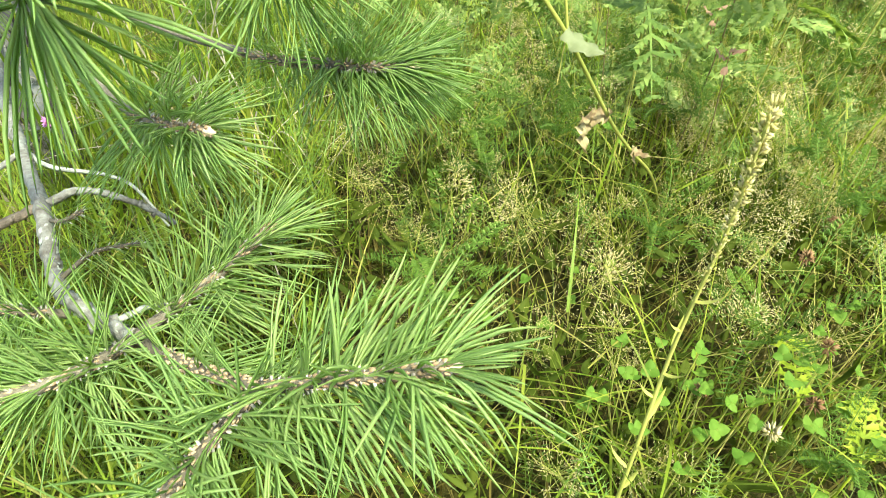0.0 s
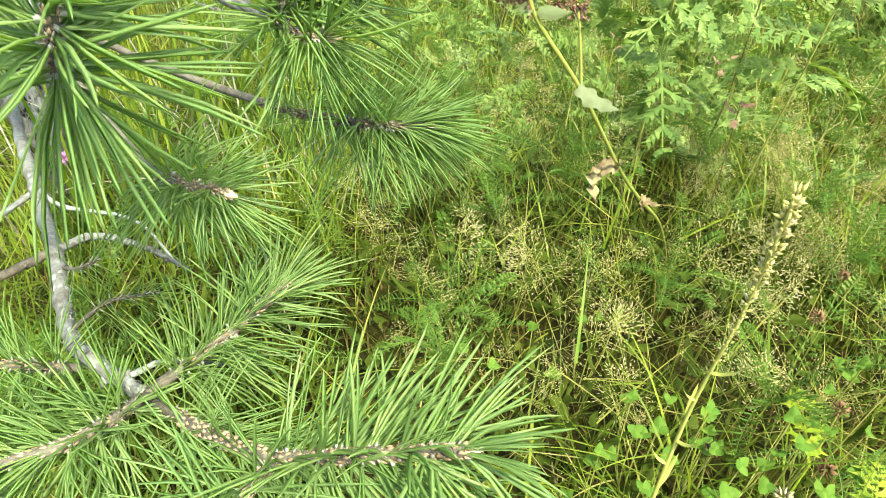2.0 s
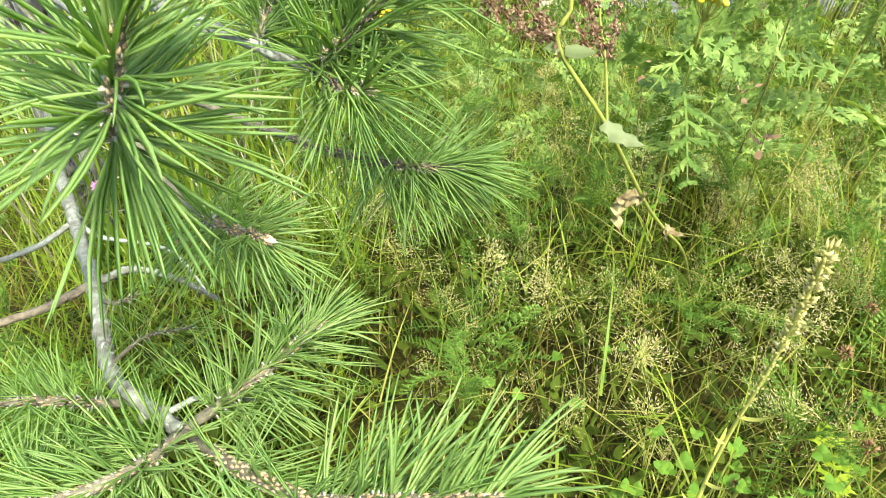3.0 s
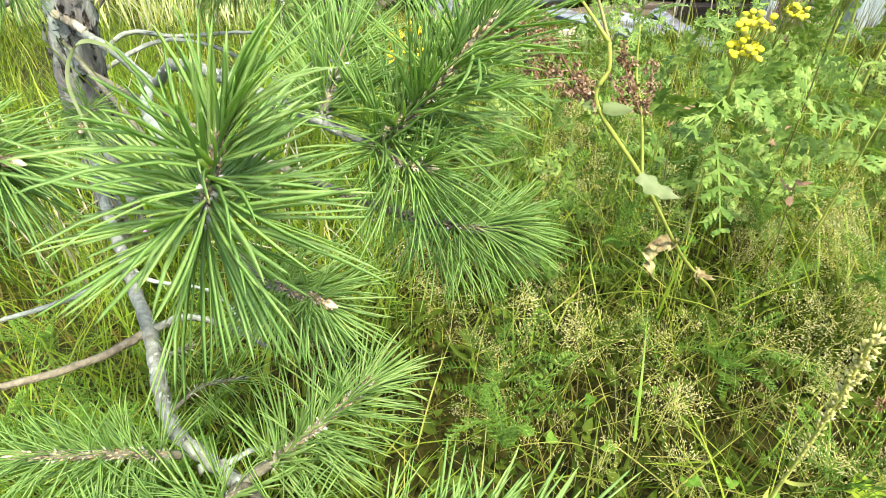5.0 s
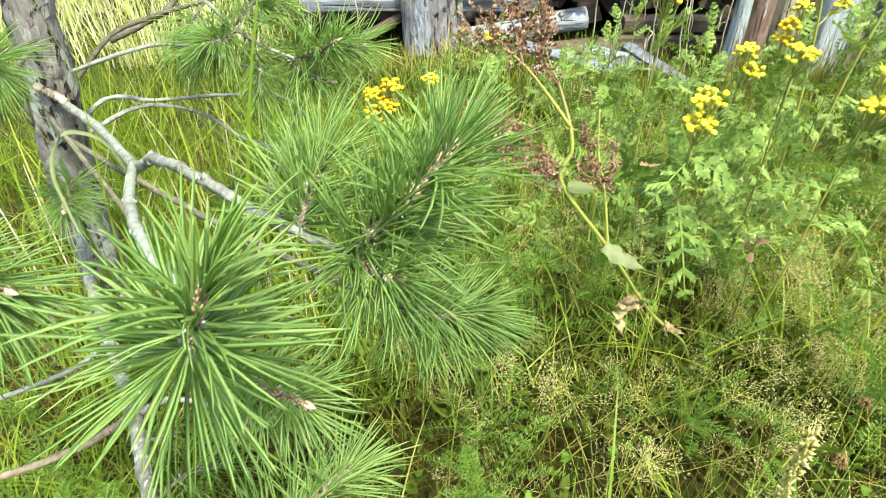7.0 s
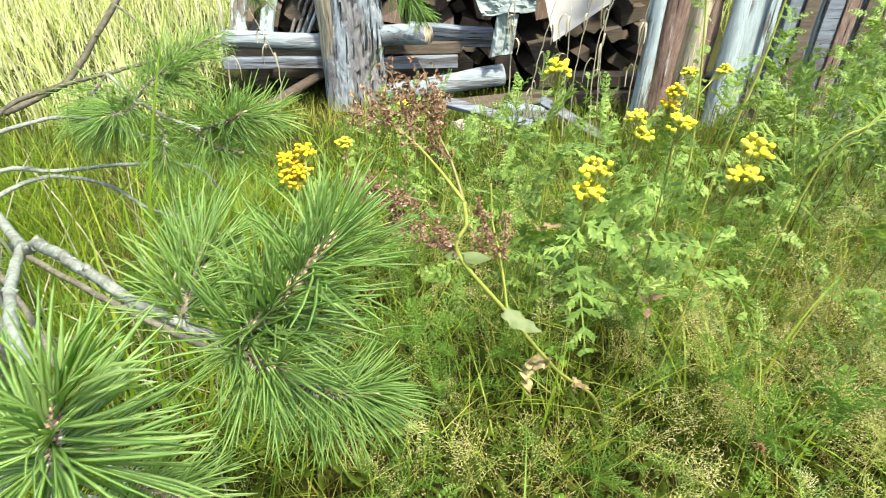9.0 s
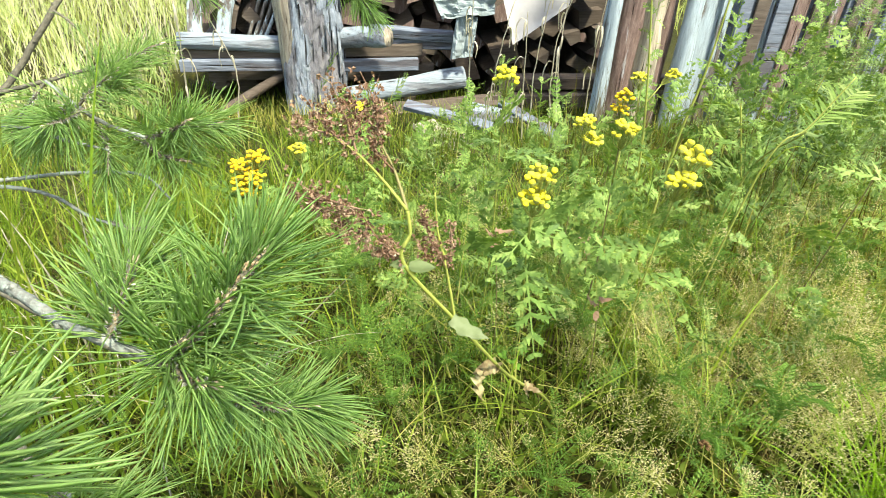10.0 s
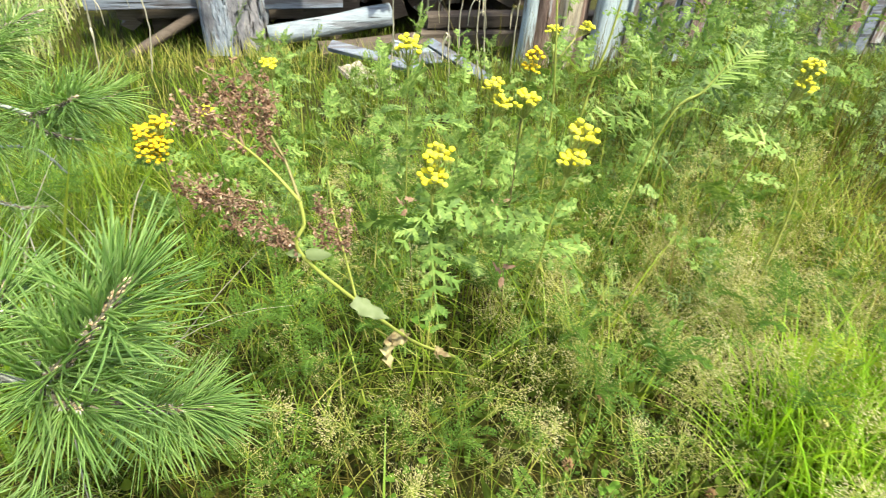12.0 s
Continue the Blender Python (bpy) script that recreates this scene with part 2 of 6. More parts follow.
M_DARKWOOD = solid("dark_old_plank", [(0.3, (0.04557, 0.03465, 0.02462)), (0.5, (0.08658, 0.0693, 0.04925)), (0.75, (0.1412, 0.1201, 0.08717))], 24.0, (0.25, 3.0, 3.0), bump=0.6, bump_scale=60.0, depth=0.005)
M_REDWOOD = weathered("reddish_old_post", [(0.3, (0.095, 0.062, 0.048)), (0.5, (0.165, 0.115, 0.088)), (0.7, (0.245, 0.19, 0.15))], [(0.3, (0.20, 0.185, 0.16)), (0.5, (0.34, 0.335, 0.31)), (0.7, (0.46, 0.46, 0.44))], (3.2, 3.2, 0.5), 0.60, 6.0, 0.37)
M_WHITEWOOD = weathered("whitened_board", [(0.3, (0.2087, 0.2453, 0.239)), (0.5, (0.2898, 0.3522, 0.3459)), (0.7, (0.3478, 0.4151, 0.4151))], [(0.3, (0.05796, 0.04718, 0.03774)), (0.5, (0.1159, 0.1038, 0.08177)), (0.7, (0.1855, 0.1824, 0.151))], (2.6, 2.6, 0.35), 0.555, 4.5, 0.37)
M_WHITELOG = weathered("peeled_pale_log", [(0.3, (0.1399, 0.1632, 0.1665)), (0.5, (0.2065, 0.2431, 0.2498)), (0.7, (0.2531, 0.2997, 0.3064))], [(0.3, (0.07992, 0.07992, 0.07992)), (0.5, (0.1399, 0.1499, 0.1499)), (0.7, (0.1998, 0.2198, 0.2198))], (0.3, 2.6, 2.6), 0.56, 4.0, 0.36)
M_SHEET = solid("pale_roofing_sheet", [(0.3, (0.3496, 0.3383, 0.2915)), (0.6, (0.432, 0.4199, 0.3787)), (0.8, (0.4667, 0.4603, 0.432))], 9.0, bump=0.3, bump_scale=30.0, rough=0.6)
M_FELT = solid("torn_grey_felt", [(0.3, (0.15, 0.1837, 0.1725)), (0.5, (0.2025, 0.2438, 0.2288)), (0.8, (0.2475, 0.2925, 0.2737))], 6.0, bump=0.25, bump_scale=40.0, depth=0.006)


# ---- mesh helpers ----
class Mesh:
    """Gathers points and faces of one mesh."""

    def __init__(self):
        self.v, self.f, self.mi = [], [], []

    def add(self, pts, faces, mi=0):
        k = len(self.v)
        self.v.extend(tuple(p) for p in pts)
        self.f.extend(tuple(i + k for i in fc) for fc in faces)
        self.mi.extend([mi] * len(faces))

    def tube(self, path, radii, sides=6, mi=0, cap=True, rough=0.0, rnd=R):
        pts, n = [], len(path)
        path = [Vector(p) for p in path]
        ref = Vector((0.31, 0.17, 0.93))
        for i, p in enumerate(path):
            d = (path[min(i + 1, n - 1)] - path[max(i - 1, 0)]).normalized()
            u = d.cross(ref)
            if u.length < 0.05:
                u = d.cross(Vector((1, 0.1, 0)))
            u.normalize()
            w = d.cross(u)
            for s in range(sides):
                a = 2 * math.pi * s / sides
                r = radii[i] * (1 + rough * rnd.uniform(-1, 1))
                pts.append(p + (u * math.cos(a) + w * math.sin(a)) * r)
        fs = []
        for i in range(n - 1):
            for s in range(sides):
                t = (s + 1) % sides
                fs.append((i * sides + s, i * sides + t, (i + 1) * sides + t, (i + 1) * sides + s))
        if cap:
            fs.append(tuple(range(sides - 1, -1, -1)))
            fs.append(tuple((n - 1) * sides + s for s in range(sides)))
        self.add(pts, fs, mi)

    def ribbon(self, path, widths, side, mi=0, fold=0.0):
        """A leaf strip along path; side: the direction across; fold: how far the midrib is sunk, by width."""
        n = len(path)
        path = [Vector(p) for p in path]
        pts = []
        for i, p in enumerate(path):
            d = (path[min(i + 1, n - 1)] - path[max(i - 1, 0)]).normalized()
            s = (side - d * side.dot(d))
            s = s.normalized() if s.length > 1e-6 else Vector((1, 0, 0))
            up = s.cross(d)
            h = s * widths[i] * 0.5
            pts += [p - h + up * fold * widths[i], p, p + h + up * fold * widths[i]]
        fs = []
        for i in range(n - 1):
            a = 3 * i
            fs += [(a, a + 1, a + 4, a + 3), (a + 1, a + 2, a + 5, a + 4)]
        self.add(pts, fs, mi)

    def blob(self, c, axis, length, radius, mi=0, sides=5):
        """A small pointed grain."""
        axis = Vector(axis).normalized()
        u = axis.orthogonal().normalized()
        w = axis.cross(u)
        c = Vector(c)
        pts = [c]
        for k in range(sides):
            a = 2 * math.pi * k / sides
            pts.append(c + axis * length * 0.45 + (u * math.cos(a) + w * math.sin(a)) * radius)
        pts.append(c + axis * length)
        fs = []
        for k in range(sides):
            t = 1 + (k + 1) % sides
            fs += [(0, t, 1 + k), (1 + k, t, sides + 1)]
        self.add(pts, fs, mi)

    def data(self, name, mats, smooth=True):
        me = bpy.data.meshes.new(name)
        me.from_pydata(self.v, [], self.f)
        for m in mats:
            me.materials.append(m)
        if len(mats) > 1:
            me.polygons.foreach_set("material_index", self.mi)
        if smooth:
            me.polygons.foreach_set("use_smooth", [True] * len(me.polygons))
        me.update()
        return me


def part(name, mesh, mats, parent, label="", smooth=True):
    me = mesh if isinstance(mesh, bpy.types.Mesh) else mesh.data(name, mats, smooth)
    ob = new(name, me)
    ob.parent = parent
    if label:
        ob["label"] = label
    return ob


def thing(name, at, label, category, group="", kind=""):
    ob = new(name)
    ob.location = at
    return tagged(ob, label, category, group, kind)


def bez(pts, n=12):
    """A smooth line through the points (Catmull-Rom)."""
    pts = [Vector(p) for p in pts]
    ex = [pts[0] * 2 - pts[1]] + pts + [pts[-1] * 2 - pts[-2]]
    out = []
    for i in range(1, len(ex) - 2):
        p0, p1, p2, p3 = ex[i - 1:i + 3]
        for k in range(n):
            t = k / n
            out.append(0.5 * ((2 * p1) + (p2 - p0) * t + (2 * p0 - 5 * p1 + 4 * p2 - p3) * t * t + (3 * p1 - p0 - 3 * p2 + p3) * t ** 3))
    out.append(pts[-1])
    return out


def wobble(path, amp, rnd=R):
    return [p + Vector((rnd.uniform(-amp, amp), rnd.uniform(-amp, amp), rnd.uniform(-amp, amp))) for p in path]


def taper(n, a, b):
    return [a + (b - a) * i / max(1, n - 1) for i in range(n)]


# ---- the ground: a bank that falls towards the woodpile ----
def lie(x, y):
    base = 0.27 - 0.194 * min(max(y - 0.6, 0.0), 3.6)
    return base + 0.035 * noise.noise((x * 1.3, y * 1.3, 0.0)) + 0.012 * noise.noise((x * 6, y * 6, 3.0))


def axis_steps(a, b, inner_a, inner_b, fine, grow):
    xs = list(np.arange(inner_a, inner_b + fine, fine))
    s, x = fine, xs[-1]
    while x < b:
        s *= grow
        x += s
        xs.append(x)
    s, x = fine, xs[0]
    while x > a:
        s *= grow
        x -= s
        xs.insert(0, x)
    return xs


gx = axis_steps(-400, 400, -2.5, 3.5, 0.12, 1.25)
gy = axis_steps(-400, 600, -0.8, 5.5, 0.12, 1.25)
gm = Mesh()
gm.add([(x, y, lie(x, y)) for y in gy for x in gx],
       [(j * len(gx) + i, j * len(gx) + i + 1, (j + 1) * len(gx) + i + 1, (j + 1) * len(gx) + i) for j in range(len(gy) - 1) for i in range(len(gx) - 1)])
ground = tagged(new("ground", gm.data("ground", [M_SHADED_SOIL])), "brown thatch and soil under uncut meadow grass, near black for shade", "ground", kind="structure")


# ---- grass ----
HOLLOW = (-0.03, 0.53)  # a dark hollow in the sward


def grass(name, n, xr, yr, height, width, mat, label, lean=0.5, segs=4, keep=None, curl=0.9, clump=0.0, patchy=0.0, lay=0.0, lift=(0.0, 0.0)):
    """Blades in one mesh: each rises, leans over and narrows to a tip."""
    x = NP.uniform(*xr, n)
    y = NP.uniform(*yr, n)
    if clump:
        cx = NP.uniform(*xr, n // 40 + 1)
        cy = NP.uniform(*yr, n // 40 + 1)
        pick = NP.integers(0, len(cx), n)
        take = NP.random(n) < clump
        x = np.where(take, cx[pick] + NP.normal(0, 0.035, n), x)
        y = np.where(take, cy[pick] + NP.normal(0, 0.035, n), y)
    if keep is not None:
        ok = np.array([keep(a, b) for a, b in zip(x, y)])
        x, y = x[ok], y[ok]
        n = len(x)
    bare = ((x - HOLLOW[0]) / 0.10) ** 2 + ((y - HOLLOW[1]) / 0.08) ** 2 < 1
    x, y = x[~bare], y[~bare]
    n = len(x)
    z = np.array([lie(a, b) for a, b in zip(x, y)]) + NP.uniform(*lift, n)
    if patchy:
        dens = np.array([noise.noise((a * patchy, b * patchy, 7.0)) for a, b in zip(x, y)])
        ok = NP.random(n) < np.clip(0.42 + 2.6 * dens, 0.03, 1.0)
        x, y, z, dens = x[ok], y[ok], z[ok], dens[ok]
        n = len(x)
        h = NP.uniform(*height, n) * (0.85 + 0.7 * np.clip(dens, -0.4, 0.5))
        if lift[1]:
            ground_z = np.array([lie(a, b) for a, b in zip(x, y)])
            z = ground_z + (z - ground_z) * np.clip(0.8 + 1.6 * dens, 0.2, 1.3)
    else:
        h = NP.uniform(*height, n) * NP.uniform(0.75, 1.15, n)
    w = NP.uniform(*width, n)
    head = NP.uniform(0, 2 * math.pi, n)
    tilt = np.abs(NP.normal(lay, lean, n))
    bend = NP.uniform(0.1, curl, n)
    tw = NP.uniform(-0.8, 0.8, n)
    pos = np.stack([x, y, z], 1)
    verts = np.zeros((n, segs + 1, 2, 3))
    for k in range(segs + 1):
        f = k / segs
        ang = head + math.pi / 2 + tw * f
        side = np.stack([np.cos(ang), np.sin(ang), 0.15 * np.sin(ang * 3)], 1)
        ww = (w * (1 - f ** 1.7) * 0.5 + 0.0002)[:, None]
        verts[:, k, 0] = pos - side * ww
        verts[:, k, 1] = pos + side * ww
        th = tilt + bend * (f ** 1.3) * 1.3
        step = h / segs
        pos = pos + np.stack([np.sin(th) * np.cos(head), np.sin(th) * np.sin(head), np.cos(th)], 1) * step[:, None]
    base = (np.arange(n) * (segs + 1) * 2)[:, None, None]
    quad = np.array([[2 * k, 2 * k + 1, 2 * k + 3, 2 * k + 2] for k in range(segs)])[None]
    faces = (base + quad).reshape(-1, 4)
    me = bpy.data.meshes.new(name)
    me.vertices.add(n * (segs + 1) * 2)
    me.vertices.foreach_set("co", verts.reshape(-1))
    me.loops.add(faces.size)
    me.loops.foreach_set("vertex_index", faces.reshape(-1).astype(np.int32))
    me.polygons.add(len(faces))
    me.polygons.foreach_set("loop_start", (np.arange(len(faces)) * 4).astype(np.int32))
    me.materials.append(mat)
    me.update(calc_edges=True)
    return tagged(new(name, me), label, "grass", kind="stuff")


RK = random.Random(3)
thin = lambda x, y: not (-0.1 < x < 0.62 and 0.36 < y < 0.76 and RK.random() < 0.74)
NEAR_X, NEAR_Y = (-1.6, 2.0), (-0.1, 2.1)
grass("thatch", 15000, NEAR_X, NEAR_Y, (0.06, 0.17), (0.0012, 0.003), M_DEAD, "brown dead grass stems low in the sward, darkened for shaded gaps", 0.9, segs=3)
grass("meadow_grass", 25000, NEAR_X, NEAR_Y, (0.11, 0.24), (0.0014, 0.0030), M_GRASS, "dense green meadow grass leaning in all directions", 0.75, clump=0.4, patchy=6.0)
grass("bright_grass", 2300, (-0.3, 1.8), (0.15, 2.0), (0.18, 0.34), (0.0018, 0.004), M_BLADE, "single bright yellow-green grass blades at all angles", 0.7, segs=6, curl=1.3, patchy=6.0, keep=thin)
grass("sunny_grass", 7000, (-1.6, -0.12), (0.35, 2.2), (0.16, 0.32), (0.0018, 0.0036), M_BLADE, "sunny yellow-green grass beneath the pine", 0.5, clump=0.4, patchy=5.0)
grass("arching_grass", 200, (-1.3, -0.1), (1.05, 2.1), (0.36, 0.55), (0.004, 0.007), M_BLADE, "broad arching grass blades beside the pine", 0.4, segs=8, curl=1.6)
grass("tall_grass", 26, (-0.55, -0.30), (0.66, 0.95), (0.45, 0.75), (0.005, 0.009), M_BLADE, "tall broad grass blades rising beside the trunk", 0.12, segs=9, curl=0.5)
grass("tangled_grass", 5600, (-0.6, 1.7), (0.12, 1.9), (0.09, 0.21), (0.0014, 0.0032), M_BLADE, "yellow-green grass blades lodged across one another", 0.35, segs=6, curl=1.1, patchy=6.0, lay=0.85, lift=(0.02, 0.15), keep=thin)
grass("lodged_grass", 6500, (-0.6, 1.7), (0.12, 1.9), (0.08, 0.18), (0.0014, 0.0030), M_GRASS, "green grass blades lodged across one another", 0.4, segs=6, curl=1.2, patchy=6.0, lay=0.8, lift=(0.02, 0.14), keep=thin)
grass("lodged_straw", 1900, (-0.6, 1.7), (0.12, 1.9), (0.09, 0.20), (0.0009, 0.0017), M_STRAW, "thin straw stems lodged in the grass", 0.35, segs=5, curl=0.8, patchy=6.0, lay=0.95, lift=(0.03, 0.17))
grass("fine_grass", 1200, NEAR_X, (0.05, 2.1), (0.16, 0.32), (0.0008, 0.0014), M_STRAW, "thin yellowed grass stalks among the green", 0.85, curl=0.6)
near = lambda x, y: -1.6 < x < 2.0 and -0.1 < y < 2.1
grass("bank_grass", 26000, (-3.6, 4.6), (1.9, 3.2), (0.10, 0.24), (0.003, 0.006), M_GRASS, "green grass on the bank before the woodpile", 0.55, clump=0.4, patchy=4.0, keep=lambda x, y: not near(x, y))
grass("low_grass", 16000, (-3.6, 4.6), (3.1, 4.7), (0.05, 0.12), (0.003, 0.006), M_GRASS, "short grass at the foot of the woodpile", 0.5, clump=0.4)
grass("bank_straw", 1900, (-3.2, 4.2), (1.9, 4.2), (0.10, 0.22), (0.002, 0.004), M_STRAW, "dry straw-coloured grass on the bank", 0.55)
grass("post_straw", 500, (-0.85, 0.3), (3.55, 4.02), (0.08, 0.20), (0.003, 0.005), M_STRAW, "dry straw grass round the foot of the post", 0.5)
grass("field_grass", 24000, (-9.0, -0.9), (3.6, 13.0), (0.2, 0.5), (0.006, 0.012), M_FIELD, "sunlit yellow-green grass of the open field", 0.4, segs=3, clump=0.4, keep=lambda x, y: x < -1.2 or y > 5.4)
grass("rear_grass", 6000, (-0.9, 8.0), (5.5, 13.0), (0.3, 0.6), (0.006, 0.012), M_FIELD, "grass behind the woodpile", 0.35, segs=3)
grass("outer_grass", 60000, (-7.5, 8.5), (-6.5, 8.5), (0.14, 0.34), (0.008, 0.016), M_GRASS, "uncut meadow grass round about", 0.7, segs=3, clump=0.3, keep=lambda x, y: not near(x, y) and (y < 1.9 or x < -3.4 or x > 4.4) and (y < 3.6 or x > 1.5) and (x - 0.05) ** 2 + y * y > 0.5)
grass("corner_grass", 700, (0.76, 1.15), (0.36, 0.62), (0.22, 0.34), (0.003, 0.006), M_FRESH, "long bright yellow-green grass close by the path", 0.45, segs=7, curl=1.0)
grass("pale_arching_grass", 70, (-0.85, -0.2), (0.85, 1.2), (0.38, 0.62), (0.002, 0.0045), M_DRY, "long pale drooping grass blades beneath the pine", 0.35, segs=9, curl=1.7)
grass("field_straw", 3500, (-8.0, -1.0), (3.6, 11.0), (0.3, 0.6), (0.005, 0.010), M_DRY, "pale dry grass stems in the open field", 0.45, segs=3, keep=lambda x, y: x < -1.2 or y > 5.4)
grass("yellow_grass", 650, (0.35, 1.6), (0.85, 1.8), (0.22, 0.42), (0.0018, 0.0036), M_BLADE, "tall yellowing grass between the tansies", 0.5, segs=5, curl=0.8)
grass("yellow_straw", 900, (0.45, 1.7), (0.80, 1.8), (0.24, 0.42), (0.0012, 0.0022), M_STRAW, "tall straw stems between the tansies", 0.5, segs=4, curl=0.5)
grass("outer_bright_grass", 14000, (-7.5, 8.5), (-6.5, 5.5), (0.12, 0.30), (0.006, 0.012), M_BLADE, "yellow-green blades in the meadow round about", 0.7, segs=3, keep=lambda x, y: not near(x, y) and (y < 1.9 or x < -3.4 or x > 4.4) and (y < 3.6 or x > 1.5) and (x - 0.05) ** 2 + y * y > 0.5)
grass("brown_tangle", 1100, (0.72, 1.5), (0.85, 1.55), (0.16, 0.34), (0.0012, 0.0026), M_RUSSET, "russet dead grass lodged between the tansies", 0.4, segs=5, curl=1.1, lay=0.7, patchy=3.0)
grass("dry_weeds", 520, (0.9, 2.2), (1.2, 2.7), (0.35, 0.6), (0.002, 0.004), M_DEAD, "brown dead weed stems among the tall weeds", 0.3, curl=0.3)


# ---- pine ----
RL = random.Random(21)
def needles(mesh, path, f0, f1, pairs, length=0.062, spread=(72, 22), droop=0.010, rnd=R, width=0.0013, up=0.0):
    """Needles in pairs out of pale sheaths round a shoot, from f0 to f1 of its length: flat, curved, each pair on one way."""
    n = len(path)
    for k in range(pairs):
        f = f0 + (f1 - f0) * (k + rnd.random()) / pairs
        q = f * (n - 1)
        i = min(int(q), n - 2)
        p = path[i].lerp(path[i + 1], q - i)
        d = (path[i + 1] - path[i]).normalized()
        u = d.orthogonal().normalized()
        w = d.cross(u)
        g = (f - f0) / max(1e-6, f1 - f0)
        az = 2.39996 * k + rnd.uniform(-0.6, 0.6)
        el = radians(spread[0] + (spread[1] - spread[0]) * g ** 1.25 + rnd.gauss(0, 17))
        rad = u * math.cos(az) + w * math.sin(az)
        v = (d * math.cos(el) + rad * math.sin(el)).normalized()
        s1 = v.cross(Vector((rnd.uniform(-1, 1), rnd.uniform(-1, 1), 1))).normalized()
        s2 = v.cross(s1)
        L = length * rnd.uniform(0.72, 1.1) * (0.9 + 0.1 * math.sin(math.pi * min(1, g + 0.25)))
        ring = [(math.cos(a), math.sin(a)) for a in (0, 2.1, 4.2)]
        e = p + v * 0.006
        mesh.add([p + (s1 * a + s2 * b) * width * 0.8 for a, b in ring] + [e + (s1 * a + s2 * b) * width * 1.05 for a, b in ring], [(a, (a + 1) % 3, (a + 1) % 3 + 3, a + 3) for a in range(3)], 1)
        bow = (s1 * rnd.gauss(0, 0.12) + s2 * rnd.gauss(0, 0.12)) * L
        fall = Vector((0, 0, up - droop * rnd.uniform(0.3, 1.5)))
        for side in (-1, 1):
            v2 = (v + s1 * side * rnd.uniform(0.02, 0.12)).normalized()
            L2 = L * rnd.uniform(0.9, 1.06)
            turn = rnd.uniform(-0.5, 0.5)
            a1 = s1 * math.cos(turn) + s2 * math.sin(turn)
            a2 = v2.cross(a1) * 0.42
            pts = []
            for h, r in ((0.04, 0.7), (0.34, 1.0), (0.68, 0.95), (0.9, 0.62)):
                c = p + v2 * L2 * h + bow * h * h + fall * h * h
                pts += [c + (a1 * a + a2 * b) * width * r for a, b in ring]
            pts.append(p + v2 * L2 + bow + fall)
            fs = [(r + a, r + (a + 1) % 3, r + 3 + (a + 1) % 3, r + 3 + a) for r in (0, 3, 6) for a in range(3)]
            mesh.add(pts, fs + [(9, 10, 12), (10, 11, 12), (11, 9, 12)])


def limb(tree, pts, r0, r1, bare=0.0, pairs=0, length=0.062, mat=None, name="branch", bud=True, knots=0, spread=(74, 30), steps=10, up=0.0, stout=1.0):
    """A branch of the tree; from bare on it carries needles, and it ends in a resinous bud."""
    path = bez(pts, steps)
    n = len(path)
    m = Mesh()
    m.tube(wobble(path, r0 * 0.12), taper(n, r0, r1), 7, rough=0.13)
    for k in range(knots):
        i = R.randrange(1, n - 1)
        m.blob(path[i], Vector((R.uniform(-1, 1), R.uniform(-1, 1), R.uniform(-1, 1))), r0 * R.uniform(1.1, 1.7), r0 * 0.6)
    ob = part(name, m, [mat or M_TWIG], tree)
    if knots >= 10 and mat:
        cr = Mesh()
        for k in range(int(knots * 7)):
            i = RL.randrange(1, n - 1)
            d = (path[i + 1] - path[i]).normalized()
            rad = d.orthogonal().normalized()
            rad.rotate(Matrix.Rotation(RL.uniform(0, 6.28), 3, d))
            t = d.cross(rad)
            c = path[i].lerp(path[i + 1], RL.random()) + rad * (r0 + (r1 - r0) * i / n) * 0.9
            w, h = RL.uniform(0.0008, 0.0022), RL.uniform(0.0012, 0.0034)
            cr.add([c - t * w - d * h, c + t * w * 0.7 - d * h * 0.6, c + t * w + d * h, c - t * w * 0.8 + d * h * 0.8, c + rad * RL.uniform(0.0005, 0.0014)], [(0, 1, 4), (1, 2, 4), (2, 3, 4), (3, 0, 4)])
        tagged(part("lichen", cr, [M_LICHEN], ob, "pale mint-grey lichen crust"), kind="stuff")
    if pairs:
        s = Mesh()
        i0 = int(bare * (n - 1))
        sub = path[i0:]
        k = len(sub)
        reach = sum((sub[a + 1] - sub[a]).length for a in range(k - 1))
        count = int(reach / 0.0008)
        for i in range(count):
            q = (i + 0.5) / count * (k - 1)
            j = min(int(q), k - 2)
            c = sub[j].lerp(sub[j + 1], q - j)
            d = (sub[j + 1] - sub[j]).normalized()
            rad = d.orthogonal().normalized()
            rad.rotate(Matrix.Rotation(i * 2.4 + R.uniform(-0.2, 0.2), 3, d))
            s.blob(c + rad * r1 * 0.72, rad * 0.3 + d, r1 * R.uniform(1.6, 2.4), r1 * 0.42, sides=4)
        tagged(part("scaly_bark", s, [M_SCALE], ob), kind="stuff")
        nd = Mesh()
        needles(nd, path, bare, 0.97, int(pairs * 0.78), length, spread, up=up, width=0.00098 * stout * (length / 0.072) ** 1.5)
        tagged(part("needles", nd, [M_NEEDLE, M_SHEATH], ob), kind="stuff")
        if bud:
            b = Mesh()
            d = (path[-1] - path[-2]).normalized()
            b.blob(path[-1] - d * 0.003, d, 0.0125, 0.0026, sides=8)
            for a in range(4):
                rad = d.orthogonal().normalized()
                rad.rotate(Matrix.Rotation(a * 1.57 + 0.4, 3, d))
                b.blob(path[-1] - d * 0.003, d + rad * 0.4, 0.008, 0.0018, sides=6)
            part("bud", b, [M_BUD], ob, "pale resinous winter bud")
    return ob


